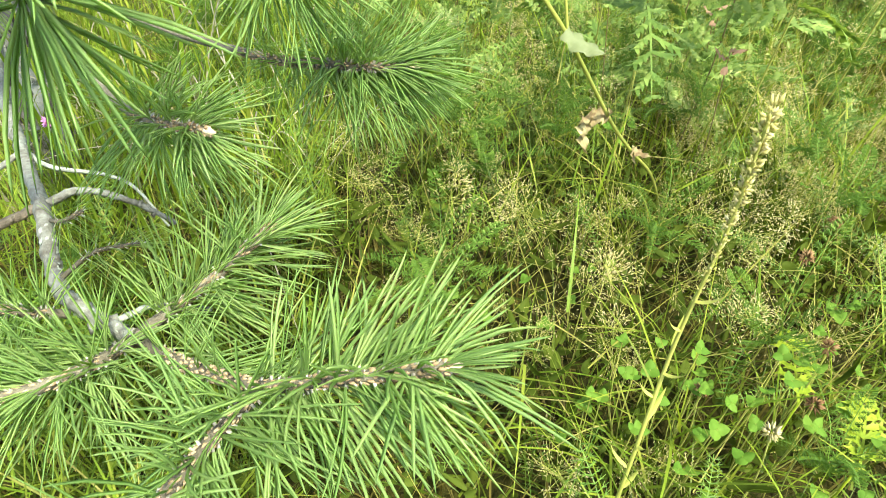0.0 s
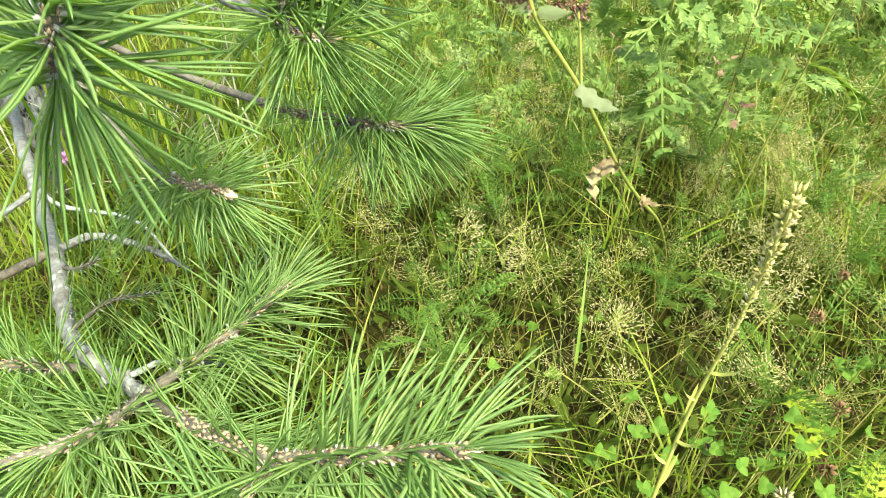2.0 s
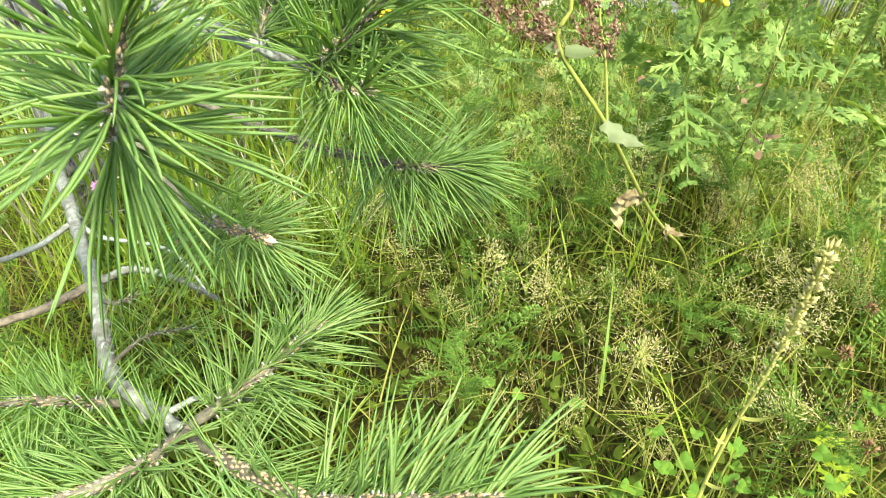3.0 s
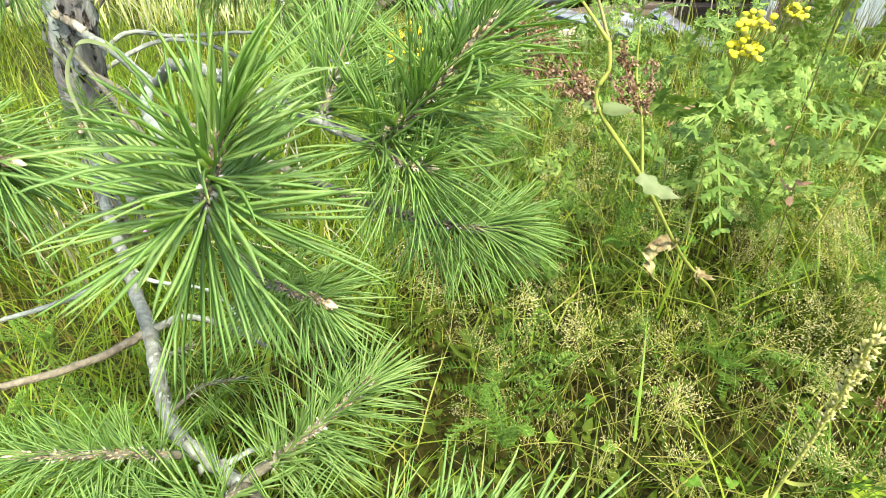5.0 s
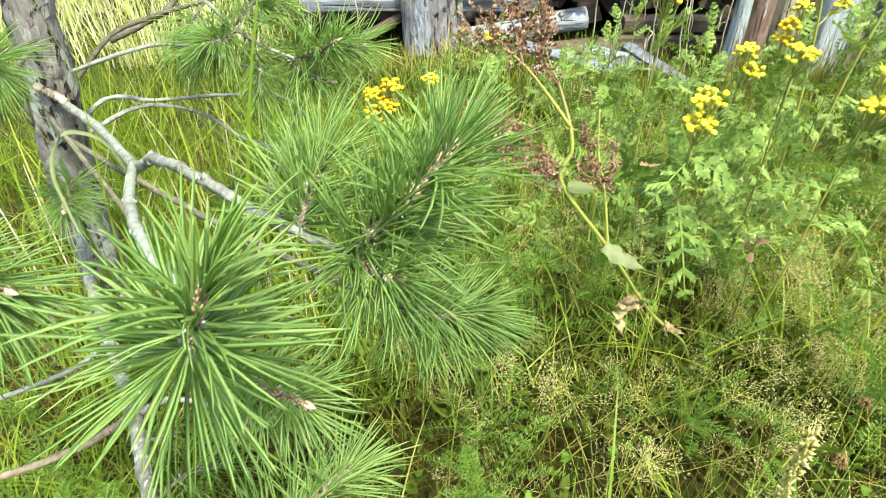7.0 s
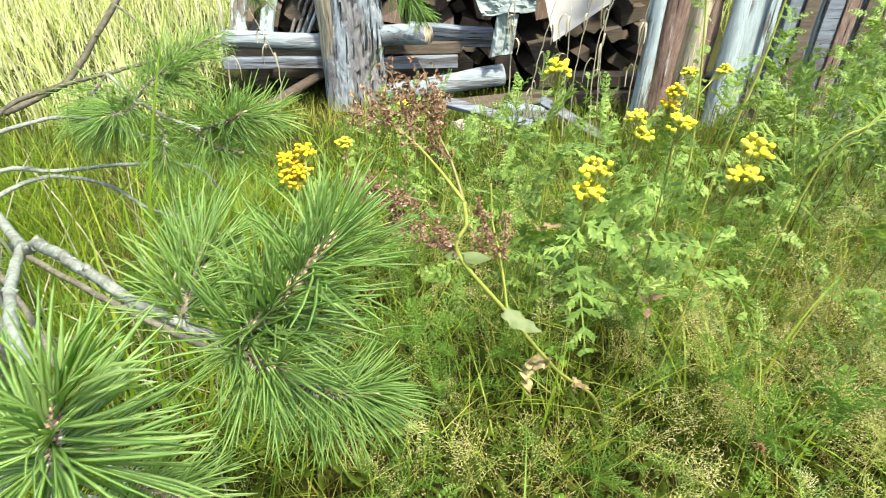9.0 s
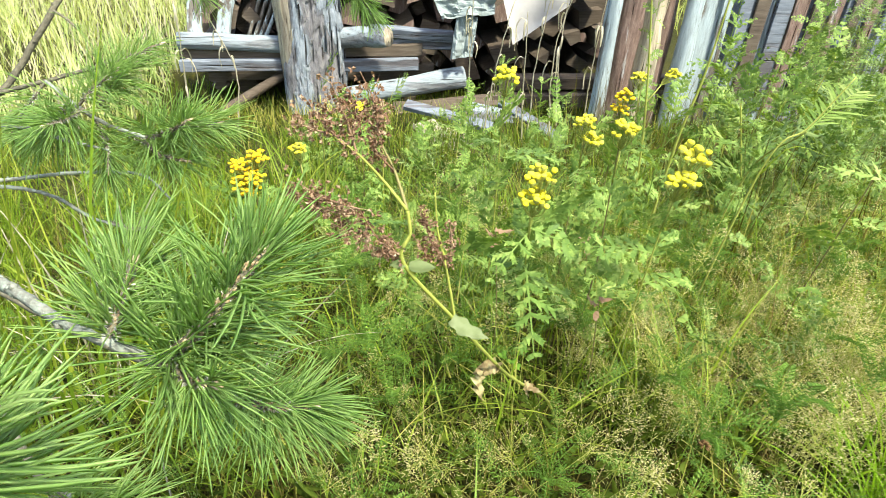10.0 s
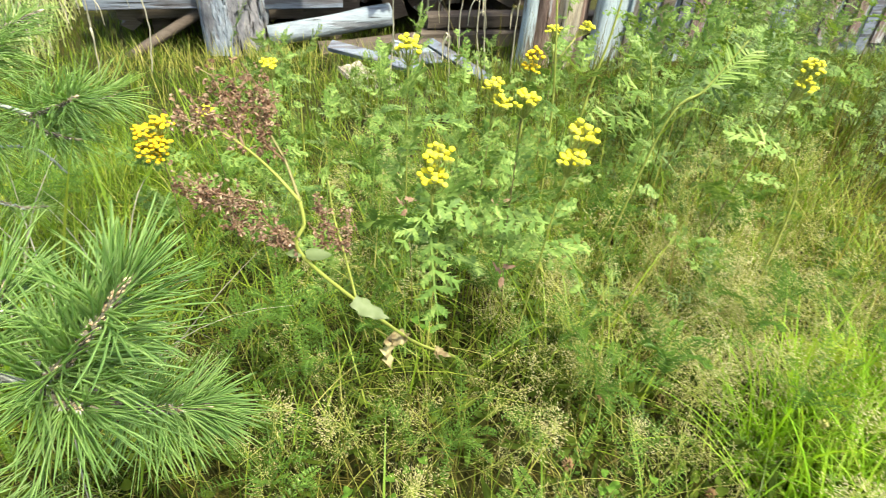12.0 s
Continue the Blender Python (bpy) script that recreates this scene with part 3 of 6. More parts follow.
pine = thing("pine_tree", (0, 0, 0), "young Scots pine with long bright green needles and lichened twigs", "tree")
tp = bez([(-0.70, 1.0, 0.12), (-0.672, 0.99, 0.54), (-0.625, 0.99, 0.86), (-0.61, 1.0, 1.25), (-0.60, 1.02, 1.9)], 14)
tm = Mesh()
tm.tube(wobble(tp, 0.003), taper(len(tp), 0.044, 0.022), 16, rough=0.09)
trunk = part("trunk", tm, [M_TRUNK], pine, "grey scaly pine trunk with pale lichen")
fl = Mesh()
for k in range(220):
    i = R.randrange(2, len(tp) - 4)
    a = R.uniform(0, 6.28)
    r = 0.044 - 0.022 * i / len(tp)
    o = Vector((math.cos(a), math.sin(a), 0))
    t = Vector((-math.sin(a), math.cos(a), 0))
    c = tp[i] + o * (r * 0.98) + Vector((0, 0, R.uniform(-0.03, 0.03)))
    w, h, e = R.uniform(0.005, 0.012), R.uniform(0.008, 0.02), R.uniform(0.001, 0.004)
    fl.add([c - t * w - Vector((0, 0, h)), c + t * w * 0.8 - Vector((0, 0, h * 0.7)), c + t * w + Vector((0, 0, h)), c - t * w * 0.7 + Vector((0, 0, h * 0.9)), c + o * e], [(0, 1, 4), (1, 2, 4), (2, 3, 4), (3, 0, 4)])
tagged(part("flaky_bark", fl, [M_TRUNK], trunk), kind="stuff")

lc = Mesh()
for k in range(90):
    i = R.randrange(2, len(tp) - 4)
    a = R.gauss(3.6, 0.5)
    r = 0.044 - 0.022 * i / len(tp)
    o = Vector((math.cos(a), math.sin(a), 0))
    t = Vector((-math.sin(a), math.cos(a), 0))
    c = tp[i] + o * (r * 1.0) + Vector((0, 0, R.uniform(-0.03, 0.03)))
    w, h, e = R.uniform(0.003, 0.009), R.uniform(0.004, 0.013), R.uniform(0.003, 0.006)
    lc.add([c - t * w - Vector((0, 0, h)), c + t * w * 0.8 - Vector((0, 0, h * 0.7)), c + t * w + Vector((0, 0, h)), c - t * w * 0.7 + Vector((0, 0, h * 0.9)), c + o * e], [(0, 1, 4), (1, 2, 4), (2, 3, 4), (3, 0, 4)])
tagged(part("lichen", lc, [M_GREYTWIG], trunk, "pale grey-green lichen crust"), kind="stuff")

# the low bough with the two pale side twigs
limb(pine, [(-0.672, 0.97, 0.53), (-0.54, 0.76, 0.56), (-0.41, 0.575, 0.605), (-0.312, 0.439, 0.642), (-0.272, 0.371, 0.645), (-0.239, 0.327, 0.652), (-0.175, 0.285, 0.66)], 0.0075, 0.0055, mat=M_GREYTWIG, knots=24, name="bough")
limb(pine, [(-0.175, 0.285, 0.66), (-0.12, 0.245, 0.685), (-0.068, 0.215, 0.708)], 0.0040, 0.0036, 0.25, 70, 0.06, name="branch", knots=14, bud=False)
limb(pine, [(-0.068, 0.215, 0.708), (-0.02, 0.207, 0.728), (0.03, 0.197, 0.752)], 0.0040, 0.0032, 0.0, 155, 0.078, name="shoot", spread=(72, 34), stout=1.12)
limb(pine, [(-0.068, 0.215, 0.708), (-0.085, 0.17, 0.722), (-0.095, 0.125, 0.738)], 0.0038, 0.003, 0.05, 120, 0.074, name="shoot")
limb(pine, [(-0.175, 0.285, 0.66), (-0.135, 0.315, 0.675), (-0.09, 0.352, 0.697)], 0.0042, 0.003, 0.2, 200, 0.070, name="shoot")
limb(pine, [(-0.175, 0.285, 0.66), (-0.182, 0.255, 0.675), (-0.205, 0.225, 0.69), (-0.26, 0.20, 0.70)], 0.0046, 0.003, 0.1, 190, 0.072, name="shoot")
limb(pine, [(-0.225, 0.305, 0.66), (-0.255, 0.285, 0.69), (-0.30, 0.265, 0.715)], 0.0035, 0.0026, 0.1, 170, 0.060, name="shoot")
limb(pine, [(-0.19, 0.30, 0.660), (-0.172, 0.316, 0.656), (-0.138, 0.324, 0.642)], 0.0024, 0.0016, name="dead_twig", mat=M_GREYTWIG, knots=4)
limb(pine, [(-0.312, 0.439, 0.642), (-0.345, 0.40, 0.645), (-0.40, 0.36, 0.655), (-0.48, 0.33, 0.66)], 0.0042, 0.0026, name="dead_twig", mat=M_TANTWIG, knots=8)
limb(pine, [(-0.312, 0.439, 0.642), (-0.285, 0.455, 0.645), (-0.25, 0.462, 0.628), (-0.215, 0.46, 0.602)], 0.0042, 0.0022, name="dead_twig", mat=M_GREYTWIG, knots=8)
limb(pine, [(-0.405, 0.570, 0.605), (-0.435, 0.53, 0.598), (-0.50, 0.49, 0.595), (-0.58, 0.46, 0.59)], 0.0034, 0.002, name="dead_twig", mat=M_GREYTWIG, knots=6)
limb(pine, [(-0.405, 0.570, 0.605), (-0.377, 0.559, 0.592), (-0.318, 0.575, 0.560), (-0.279, 0.557, 0.510)], 0.0030, 0.0014, name="dead_twig", mat=M_GREYTWIG, knots=6)
# sparse weak tufts near the fork
limb(pine, [(-0.255, 0.345, 0.65), (-0.235, 0.37, 0.655), (-0.205, 0.385, 0.65)], 0.002, 0.0014, 0.3, 36, 0.04, name="weak_shoot", bud=False)
limb(pine, [(-0.30, 0.42, 0.643), (-0.27, 0.40, 0.66), (-0.25, 0.40, 0.67)], 0.002, 0.0014, 0.3, 26, 0.036, name="weak_shoot", bud=False)
# the shoot whose tip stands before the trunk
limb(pine, [(-0.64, 0.95, 0.70), (-0.40, 0.68, 0.70), (-0.24, 0.47, 0.745), (-0.17, 0.385, 0.765), (-0.111, 0.345, 0.78)], 0.004, 0.0028, 0.74, 150, 0.066, name="shoot")
# the bough that carries the upper whorl and the great bud
limb(pine, [(-0.63, 0.975, 0.71), (-0.50, 0.84, 0.735), (-0.375, 0.685, 0.768), (-0.29, 0.58, 0.835), (-0.212, 0.495, 0.865), (-0.144, 0.435, 0.872), (-0.086, 0.41, 0.860)], 0.0070, 0.0034, mat=M_GREYTWIG, knots=14, name="bough")
limb(pine, [(-0.60, 0.945, 0.722), (-0.622, 0.95, 0.735), (-0.64, 0.95, 0.745)], 0.0065, 0.0068, mat=M_WOODPALE, name="cut_stub")
limb(pine, [(-0.086, 0.41, 0.860), (-0.060, 0.408, 0.884), (-0.035, 0.412, 0.912), (-0.012, 0.417, 0.940)], 0.0044, 0.0032, 0.02, 230, 0.080, name="shoot", up=0.006, spread=(66, 30))
limb(pine, [(-0.086, 0.41, 0.860), (-0.066, 0.395, 0.856), (-0.048, 0.385, 0.860)], 0.003, 0.0022, 0.0, 110, 0.068, name="shoot", spread=(90, 40))
limb(pine, [(-0.12, 0.42, 0.866), (-0.115, 0.435, 0.885), (-0.105, 0.46, 0.908)], 0.003, 0.0024, 0.1, 140, 0.072, name="shoot", up=0.006)
limb(pine, [(-0.375, 0.685, 0.768), (-0.31, 0.55, 0.81), (-0.226, 0.414, 0.862), (-0.175, 0.355, 0.872)], 0.0058, 0.0038, mat=M_GREYTWIG, knots=14, name="bough")
limb(pine, [(-0.175, 0.355, 0.872), (-0.162, 0.320, 0.866), (-0.147, 0.294, 0.886), (-0.136, 0.285, 0.910), (-0.124, 0.285, 0.939)], 0.0036, 0.0028, 0.35, 160, 0.084, name="shoot", spread=(108, 16), stout=1.18)
# the middle bough
limb(pine, [(-0.64, 0.96, 0.66), (-0.45, 0.80, 0.68), (-0.28, 0.66, 0.70), (-0.131, 0.543, 0.723), (-0.065, 0.475, 0.752)], 0.0045, 0.0035, 0.72, 80, 0.052, name="bough", bud=False)
limb(pine, [(-0.065, 0.475, 0.752), (-0.03, 0.460, 0.758), (0.005, 0.454, 0.761)], 0.0034, 0.0026, 0.0, 210, 0.070, name="shoot", spread=(75, 20))
# shoots on the trunk's near side
limb(pine, [(-0.62, 0.95, 0.80), (-0.50, 0.62, 0.85), (-0.44, 0.45, 0.875), (-0.36, 0.37, 0.882), (-0.268, 0.338, 0.886)], 0.0035, 0.003, 0.66, 250, 0.074, name="shoot")
limb(pine, [(-0.60, 0.93, 0.82), (-0.53, 0.78, 0.86), (-0.48, 0.68, 0.89), (-0.44, 0.62, 0.905)], 0.0035, 0.003, 0.55, 200, 0.062, name="shoot")
limb(pine, [(-0.62, 0.95, 0.60), (-0.55, 0.84, 0.66), (-0.50, 0.74, 0.70), (-0.46, 0.66, 0.72)], 0.0035, 0.003, 0.5, 170, 0.06, name="shoot")
# boughs on the far side, towards the woodpile
limb(pine, [(-0.62, 1.0, 0.72), (-0.55, 1.03, 0.79), (-0.483, 1.05, 0.815), (-0.40, 1.06, 0.835), (-0.335, 1.08, 0.848)], 0.0042, 0.0028, name="bough", knots=10)
limb(pine, [(-0.335, 1.08, 0.848), (-0.29, 1.09, 0.86), (-0.24, 1.10, 0.878)], 0.0026, 0.002, 0.0, 100, 0.06, name="shoot")
limb(pine, [(-0.55, 1.03, 0.785), (-0.483, 1.055, 0.812), (-0.45, 1.07, 0.835), (-0.372, 1.12, 0.94), (-0.30, 1.2, 1.05)], 0.0058, 0.0042, name="bough", knots=12)
limb(pine, [(-0.385, 1.11, 0.925), (-0.365, 1.10, 0.915), (-0.35, 1.09, 0.905)], 0.002, 0.0015, 0.3, 34, 0.035, name="weak_shoot", bud=False)
limb(pine, [(-0.40, 1.06, 0.835), (-0.355, 1.04, 0.80), (-0.318, 1.03, 0.778), (-0.265, 1.02, 0.760)], 0.0035, 0.0028, mat=M_GREYTWIG, name="branch", knots=8)
limb(pine, [(-0.265, 1.02, 0.760), (-0.225, 1.0, 0.778), (-0.186, 0.975, 0.805)], 0.0030, 0.0024, 0.0, 130, 0.084, name="shoot")
limb(pine, [(-0.27, 1.02, 0.758), (-0.24, 0.99, 0.745), (-0.20, 0.97, 0.745)], 0.0026, 0.002, 0.0, 80, 0.074, name="shoot")
limb(pine, [(-0.30, 1.03, 0.77), (-0.28, 1.04, 0.745), (-0.26, 1.04, 0.72)], 0.0022, 0.0016, 0.1, 60, 0.06, name="shoot")
limb(pine, [(-0.335, 1.035, 0.785), (-0.32, 1.01, 0.755), (-0.315, 0.98, 0.725)], 0.0024, 0.0018, 0.1, 120, 0.07, name="shoot")
limb(pine, [(-0.36, 1.04, 0.80), (-0.335, 1.05, 0.825), (-0.30, 1.06, 0.85)], 0.0024, 0.0018, 0.2, 110, 0.066, name="shoot")
limb(pine, [(-0.37, 1.05, 0.81), (-0.385, 1.03, 0.79), (-0.41, 1.01, 0.775)], 0.0024, 0.0018, 0.1, 110, 0.078, name="shoot")
limb(pine, [(-0.35, 1.04, 0.80), (-0.36, 1.0, 0.80), (-0.375, 0.96, 0.805)], 0.0024, 0.0018, 0.1, 110, 0.078, name="shoot")
limb(pine, [(-0.33, 1.05, 0.80), (-0.31, 1.07, 0.83), (-0.28, 1.09, 0.85)], 0.0024, 0.0018, 0.1, 110, 0.08, name="shoot")
limb(pine, [(-0.265, 1.02, 0.76), (-0.21, 1.03, 0.77), (-0.16, 1.04, 0.775)], 0.0024, 0.0018, 0.3, 120, 0.082, name="shoot")
limb(pine, [(-0.40, 1.06, 0.835), (-0.43, 1.05, 0.80), (-0.455, 1.04, 0.77)], 0.0024, 0.0018, 0.2, 100, 0.075, name="shoot")
limb(pine, [(-0.64, 0.99, 0.74), (-0.46, 1.0, 0.79), (-0.365, 1.0, 0.765), (-0.315, 1.0, 0.75)], 0.0035, 0.0018, name="dead_twig", mat=M_GREYTWIG, knots=8)
limb(pine, [(-0.30, 1.2, 1.05), (-0.26, 1.3, 0.99), (-0.225, 1.41, 0.865)], 0.004, 0.0025, 0.3, 150, 0.066, name="shoot")
limb(pine, [(-0.30, 1.2, 1.05), (-0.15, 1.45, 1.02), (0.02, 1.57, 0.90), (0.105, 1.6, 0.80)], 0.004, 0.0025, 0.55, 260, 0.075, name="shoot")
limb(pine, [(-0.67, 1.02, 0.62), (-0.621, 1.080, 0.665), (-0.543, 1.100, 0.654), (-0.457, 1.120, 0.654), (-0.375, 1.130, 0.651), (-0.315, 1.120, 0.647), (-0.273, 1.100, 0.609)], 0.0046, 0.0018, name="dead_twig", mat=M_GREYTWIG, knots=10)
limb(pine, [(-0.66, 1.0, 0.62), (-0.55, 1.05, 0.665), (-0.45, 1.05, 0.655), (-0.37, 1.01, 0.63), (-0.31, 1.0, 0.613)], 0.0042, 0.0018, name="dead_twig", mat=M_GREYTWIG, knots=10)
limb(pine, [(-0.345, 1.005, 0.625), (-0.315, 1.0, 0.615), (-0.28, 0.995, 0.618)], 0.002, 0.0015, 0.1, 90, 0.04, name="weak_shoot", bud=False)


# a broad pale dead blade that arches over the cut stub
t = thing("arching_blade", (-0.40, 0.67, lie(-0.40, 0.67)), "broad pale withered grass blade arching over a pine bough", "grass")
f = Vector(t.location)
m = Mesh()
lp = [p - f for p in bez([(-0.40, 0.67, lie(-0.40, 0.67)), (-0.375, 0.672, 0.62), (-0.372, 0.655, 0.79), (-0.398, 0.641, 0.830), (-0.408, 0.619, 0.825), (-0.407, 0.598, 0.806), (-0.394, 0.580, 0.781), (-0.382, 0.566, 0.760)], 6)]
m.ribbon(lp, [0.0015 + 0.003 * math.sin(math.pi * q / len(lp)) for q in range(len(lp))], Vector((0.2, 0.9, 0.3)), 0, 0.2)
part("leaf", m, [M_PALELEAF], t)


# ---- dock ----
def leaf_blade(m, base, way, across, length, width, curl=0.3, ripple=0.0, mi=0, n=9):
    """A broad leaf with a sunk midrib and a wavy edge."""
    base, way, across = Vector(base), Vector(way).normalized(), Vector(across).normalized()
    up = across.cross(way).normalized()
    pts, k = [], 5
    for i in range(n):
        f = i / (n - 1)
        c = base + way * length * f - up * length * curl * f * f
        w = width * (math.sin(math.pi * (0.12 + 0.88 * f) ** 0.8) ** 0.8 + 0.02)
        for j in range(k):
            g = 2 * j / (k - 1) - 1
            z = abs(g) * w * 0.18 + ripple * math.sin(f * 17 + g * 5) * abs(g) * width
            pts.append(c + across * g * w * 0.5 + up * z)
    fs = [(i * k + j, i * k + j + 1, (i + 1) * k + j + 1, (i + 1) * k + j) for i in range(n - 1) for j in range(k - 1)]
    m.add(pts, fs, mi)


dock = thing("dock_plant", (0, 0, 0), "withering dock with a yellow-green stalk and rusty brown seed heads", "plant")
dstem = Mesh()
dp = bez([(0.40, 0.81, lie(0.40, 0.81)), (0.34, 0.77, 0.40), (0.282, 0.729, 0.483), (0.234, 0.69, 0.556), (0.154, 0.632, 0.696), (0.094, 0.627, 0.782), (0.101, 0.632, 0.815), (0.099, 0.640, 0.838)], 8)
dstem.tube(dp, taper(len(dp), 0.0025, 0.0021), 7)
part("stalk", dstem, [M_YSTALK], dock)
d2 = Mesh()
p2 = bez([(0.099, 0.640, 0.838), (0.075, 0.655, 0.866), (0.050, 0.66, 0.894), (0.024, 0.67, 0.911)], 8)
d2.tube(p2, taper(len(p2), 0.0020, 0.0009), 6)
part("side_stalk", d2, [M_YSTALK], dock, "pale yellow bent side stalk")
d3 = Mesh()
p3 = bez([(0.154, 0.632, 0.696), (0.142, 0.64, 0.765), (0.134, 0.66, 0.80), (0.13, 0.665, 0.845)], 8)
d3.tube(p3, taper(len(p3), 0.0017, 0.0008), 6)
part("side_stalk", d3, [M_STEM], dock)


def seed_head(foot, tip, n, thick, label=""):
    """A branched spray of small winged seeds."""
    n = int(n * 0.6)
    thick = thick * 1.25
    m = Mesh()
    path = bez([foot, Vector(foot).lerp(Vector(tip), 0.5) + Vector((R.uniform(-1, 1), R.uniform(-1, 1), 0)) * 0.006, tip], 8)
    m.tube(path, taper(len(path), 0.0012, 0.0005), 5)
    for i in range(n):
        q = R.uniform(0.08, 1.0) * (len(path) - 1)
        j = min(int(q), len(path) - 2)
        c = path[j].lerp(path[j + 1], q - j)
        o = Vector((R.gauss(0, 1), R.gauss(0, 1), R.gauss(0, 1))).normalized() * thick * R.random() ** 0.6
        e = c + o
        if i % 2 == 0:
            m.tube([c, c.lerp(e, 0.6) + Vector((0, 0, 0.001)), e], (0.0004, 0.0003, 0.0003), 3, cap=False)
        for s in range(3):
            w = Vector((R.gauss(0, 1), R.gauss(0, 1), R.gauss(0, 1) - 0.4)).normalized()
            a = w.orthogonal().normalized()
            b = w.cross(a)
            z, r = R.uniform(0.0036, 0.0062), R.uniform(0.0013, 0.0024)
            for h in range(3):
                c3 = (a * math.cos(h * 2.1) + b * math.sin(h * 2.1)) * r
                m.add([e, e + w * z * 0.5 + c3, e + w * z], [(0, 1, 2)])
    return part("seed_head", m, [M_SEED], dock, label)


red = Mesh()
rp = bez([(0.099, 0.640, 0.838), (0.088, 0.67, 0.868), (0.072, 0.69, 0.90), (0.062, 0.70, 0.95)], 8)
red.tube(rp, taper(len(rp), 0.0018, 0.0008), 6)
part("side_stalk", red, [M_REDSTEM], dock, "dark red side stalk")
for foot, tip, n, th in [
    ((0.050, 0.66, 0.894), (0.005, 0.68, 0.939), 75, 0.015), ((0.050, 0.66, 0.894), (0.027, 0.69, 0.957), 80, 0.016),
    ((0.072, 0.69, 0.90), (0.056, 0.695, 0.965), 80, 0.015), ((0.072, 0.69, 0.90), (0.078, 0.70, 0.935), 70, 0.013),
    ((0.024, 0.67, 0.911), (-0.010, 0.685, 0.925), 60, 0.014), ((0.045, 0.665, 0.90), (0.045, 0.70, 0.945), 70, 0.016), ((0.088, 0.67, 0.868), (0.060, 0.675, 0.907), 55, 0.012),
    ((0.094, 0.627, 0.782), (0.047, 0.65, 0.800), 75, 0.013), ((0.047, 0.65, 0.800), (0.020, 0.655, 0.818), 60, 0.012),
    ((0.094, 0.627, 0.782), (0.050, 0.65, 0.836), 60, 0.013), ((0.050, 0.65, 0.836), (-0.012, 0.66, 0.864), 85, 0.016), ((0.045, 0.65, 0.830), (0.000, 0.66, 0.838), 80, 0.015), ((0.03, 0.65, 0.845), (-0.022, 0.66, 0.856), 55, 0.013), ((0.09, 0.63, 0.79), (0.070, 0.64, 0.81), 40, 0.010),
    ((0.142, 0.64, 0.765), (0.117, 0.66, 0.832), 85, 0.009), ((0.142, 0.64, 0.765), (0.146, 0.66, 0.815), 60, 0.008), ((0.125, 0.64, 0.775), (0.112, 0.645, 0.795), 30, 0.008)]:
    seed_head(foot, tip, n, th)
lm = Mesh()
leaf_blade(lm, (0.150, 0.628, 0.704), (0.72, -0.3, -0.62), (0.5, 0.75, 0.35), 0.044, 0.020, 0.45, 0.17, n=18)
part("leaf", lm, [M_PALELEAF], dock, "pale mottled curled leaf")
lm = Mesh()
leaf_blade(lm, (0.100, 0.625, 0.780), (0.85, -0.1, -0.05), (0.1, 0.6, 0.8), 0.028, 0.013, 0.2, 0.05)
part("leaf", lm, [M_PALELEAF], dock, "small pale leaf at a joint")
lm = Mesh()
leaf_blade(lm, (0.096, 0.627, 0.782), (-0.8, -0.2, 0.1), (0.1, 0.6, 0.8), 0.016, 0.011, 0.4, 0.05)
part("leaf", lm, [M_PALELEAF], dock)
lm = Mesh()
leaf_blade(lm, (0.226, 0.686, 0.568), (-0.9, -0.1, 0.05), (-0.05, 0.8, 0.5), 0.028, 0.021, 0.9, 0.35, n=14)
leaf_blade(lm, (0.206, 0.682, 0.566), (-0.5, -0.2, -0.9), (0.6, 0.7, -0.2), 0.036, 0.019, 0.5, 0.4, n=14)
leaf_blade(lm, (0.226, 0.686, 0.568), (0.3, -0.4, 0.2), (0.5, 0.6, 0.5), 0.014, 0.010, 1.2, 0.3, n=10)
part("leaf", lm, [M_BROWNLEAF], dock, "crumpled brown withered leaf")
lm = Mesh()
leaf_blade(lm, (0.284, 0.728, 0.490), (0.5, -0.6, -0.6), (0.6, 0.5, 0.2), 0.022, 0.011, 1.1, 0.4, n=12)
leaf_blade(lm, (0.284, 0.728, 0.490), (-0.5, -0.6, -0.6), (0.3, 0.7, 0.4), 0.016, 0.009, 1.1, 0.4, n=12)
part("leaf", lm, [M_BROWNLEAF], dock, "brown shrivelled leaf sheath")


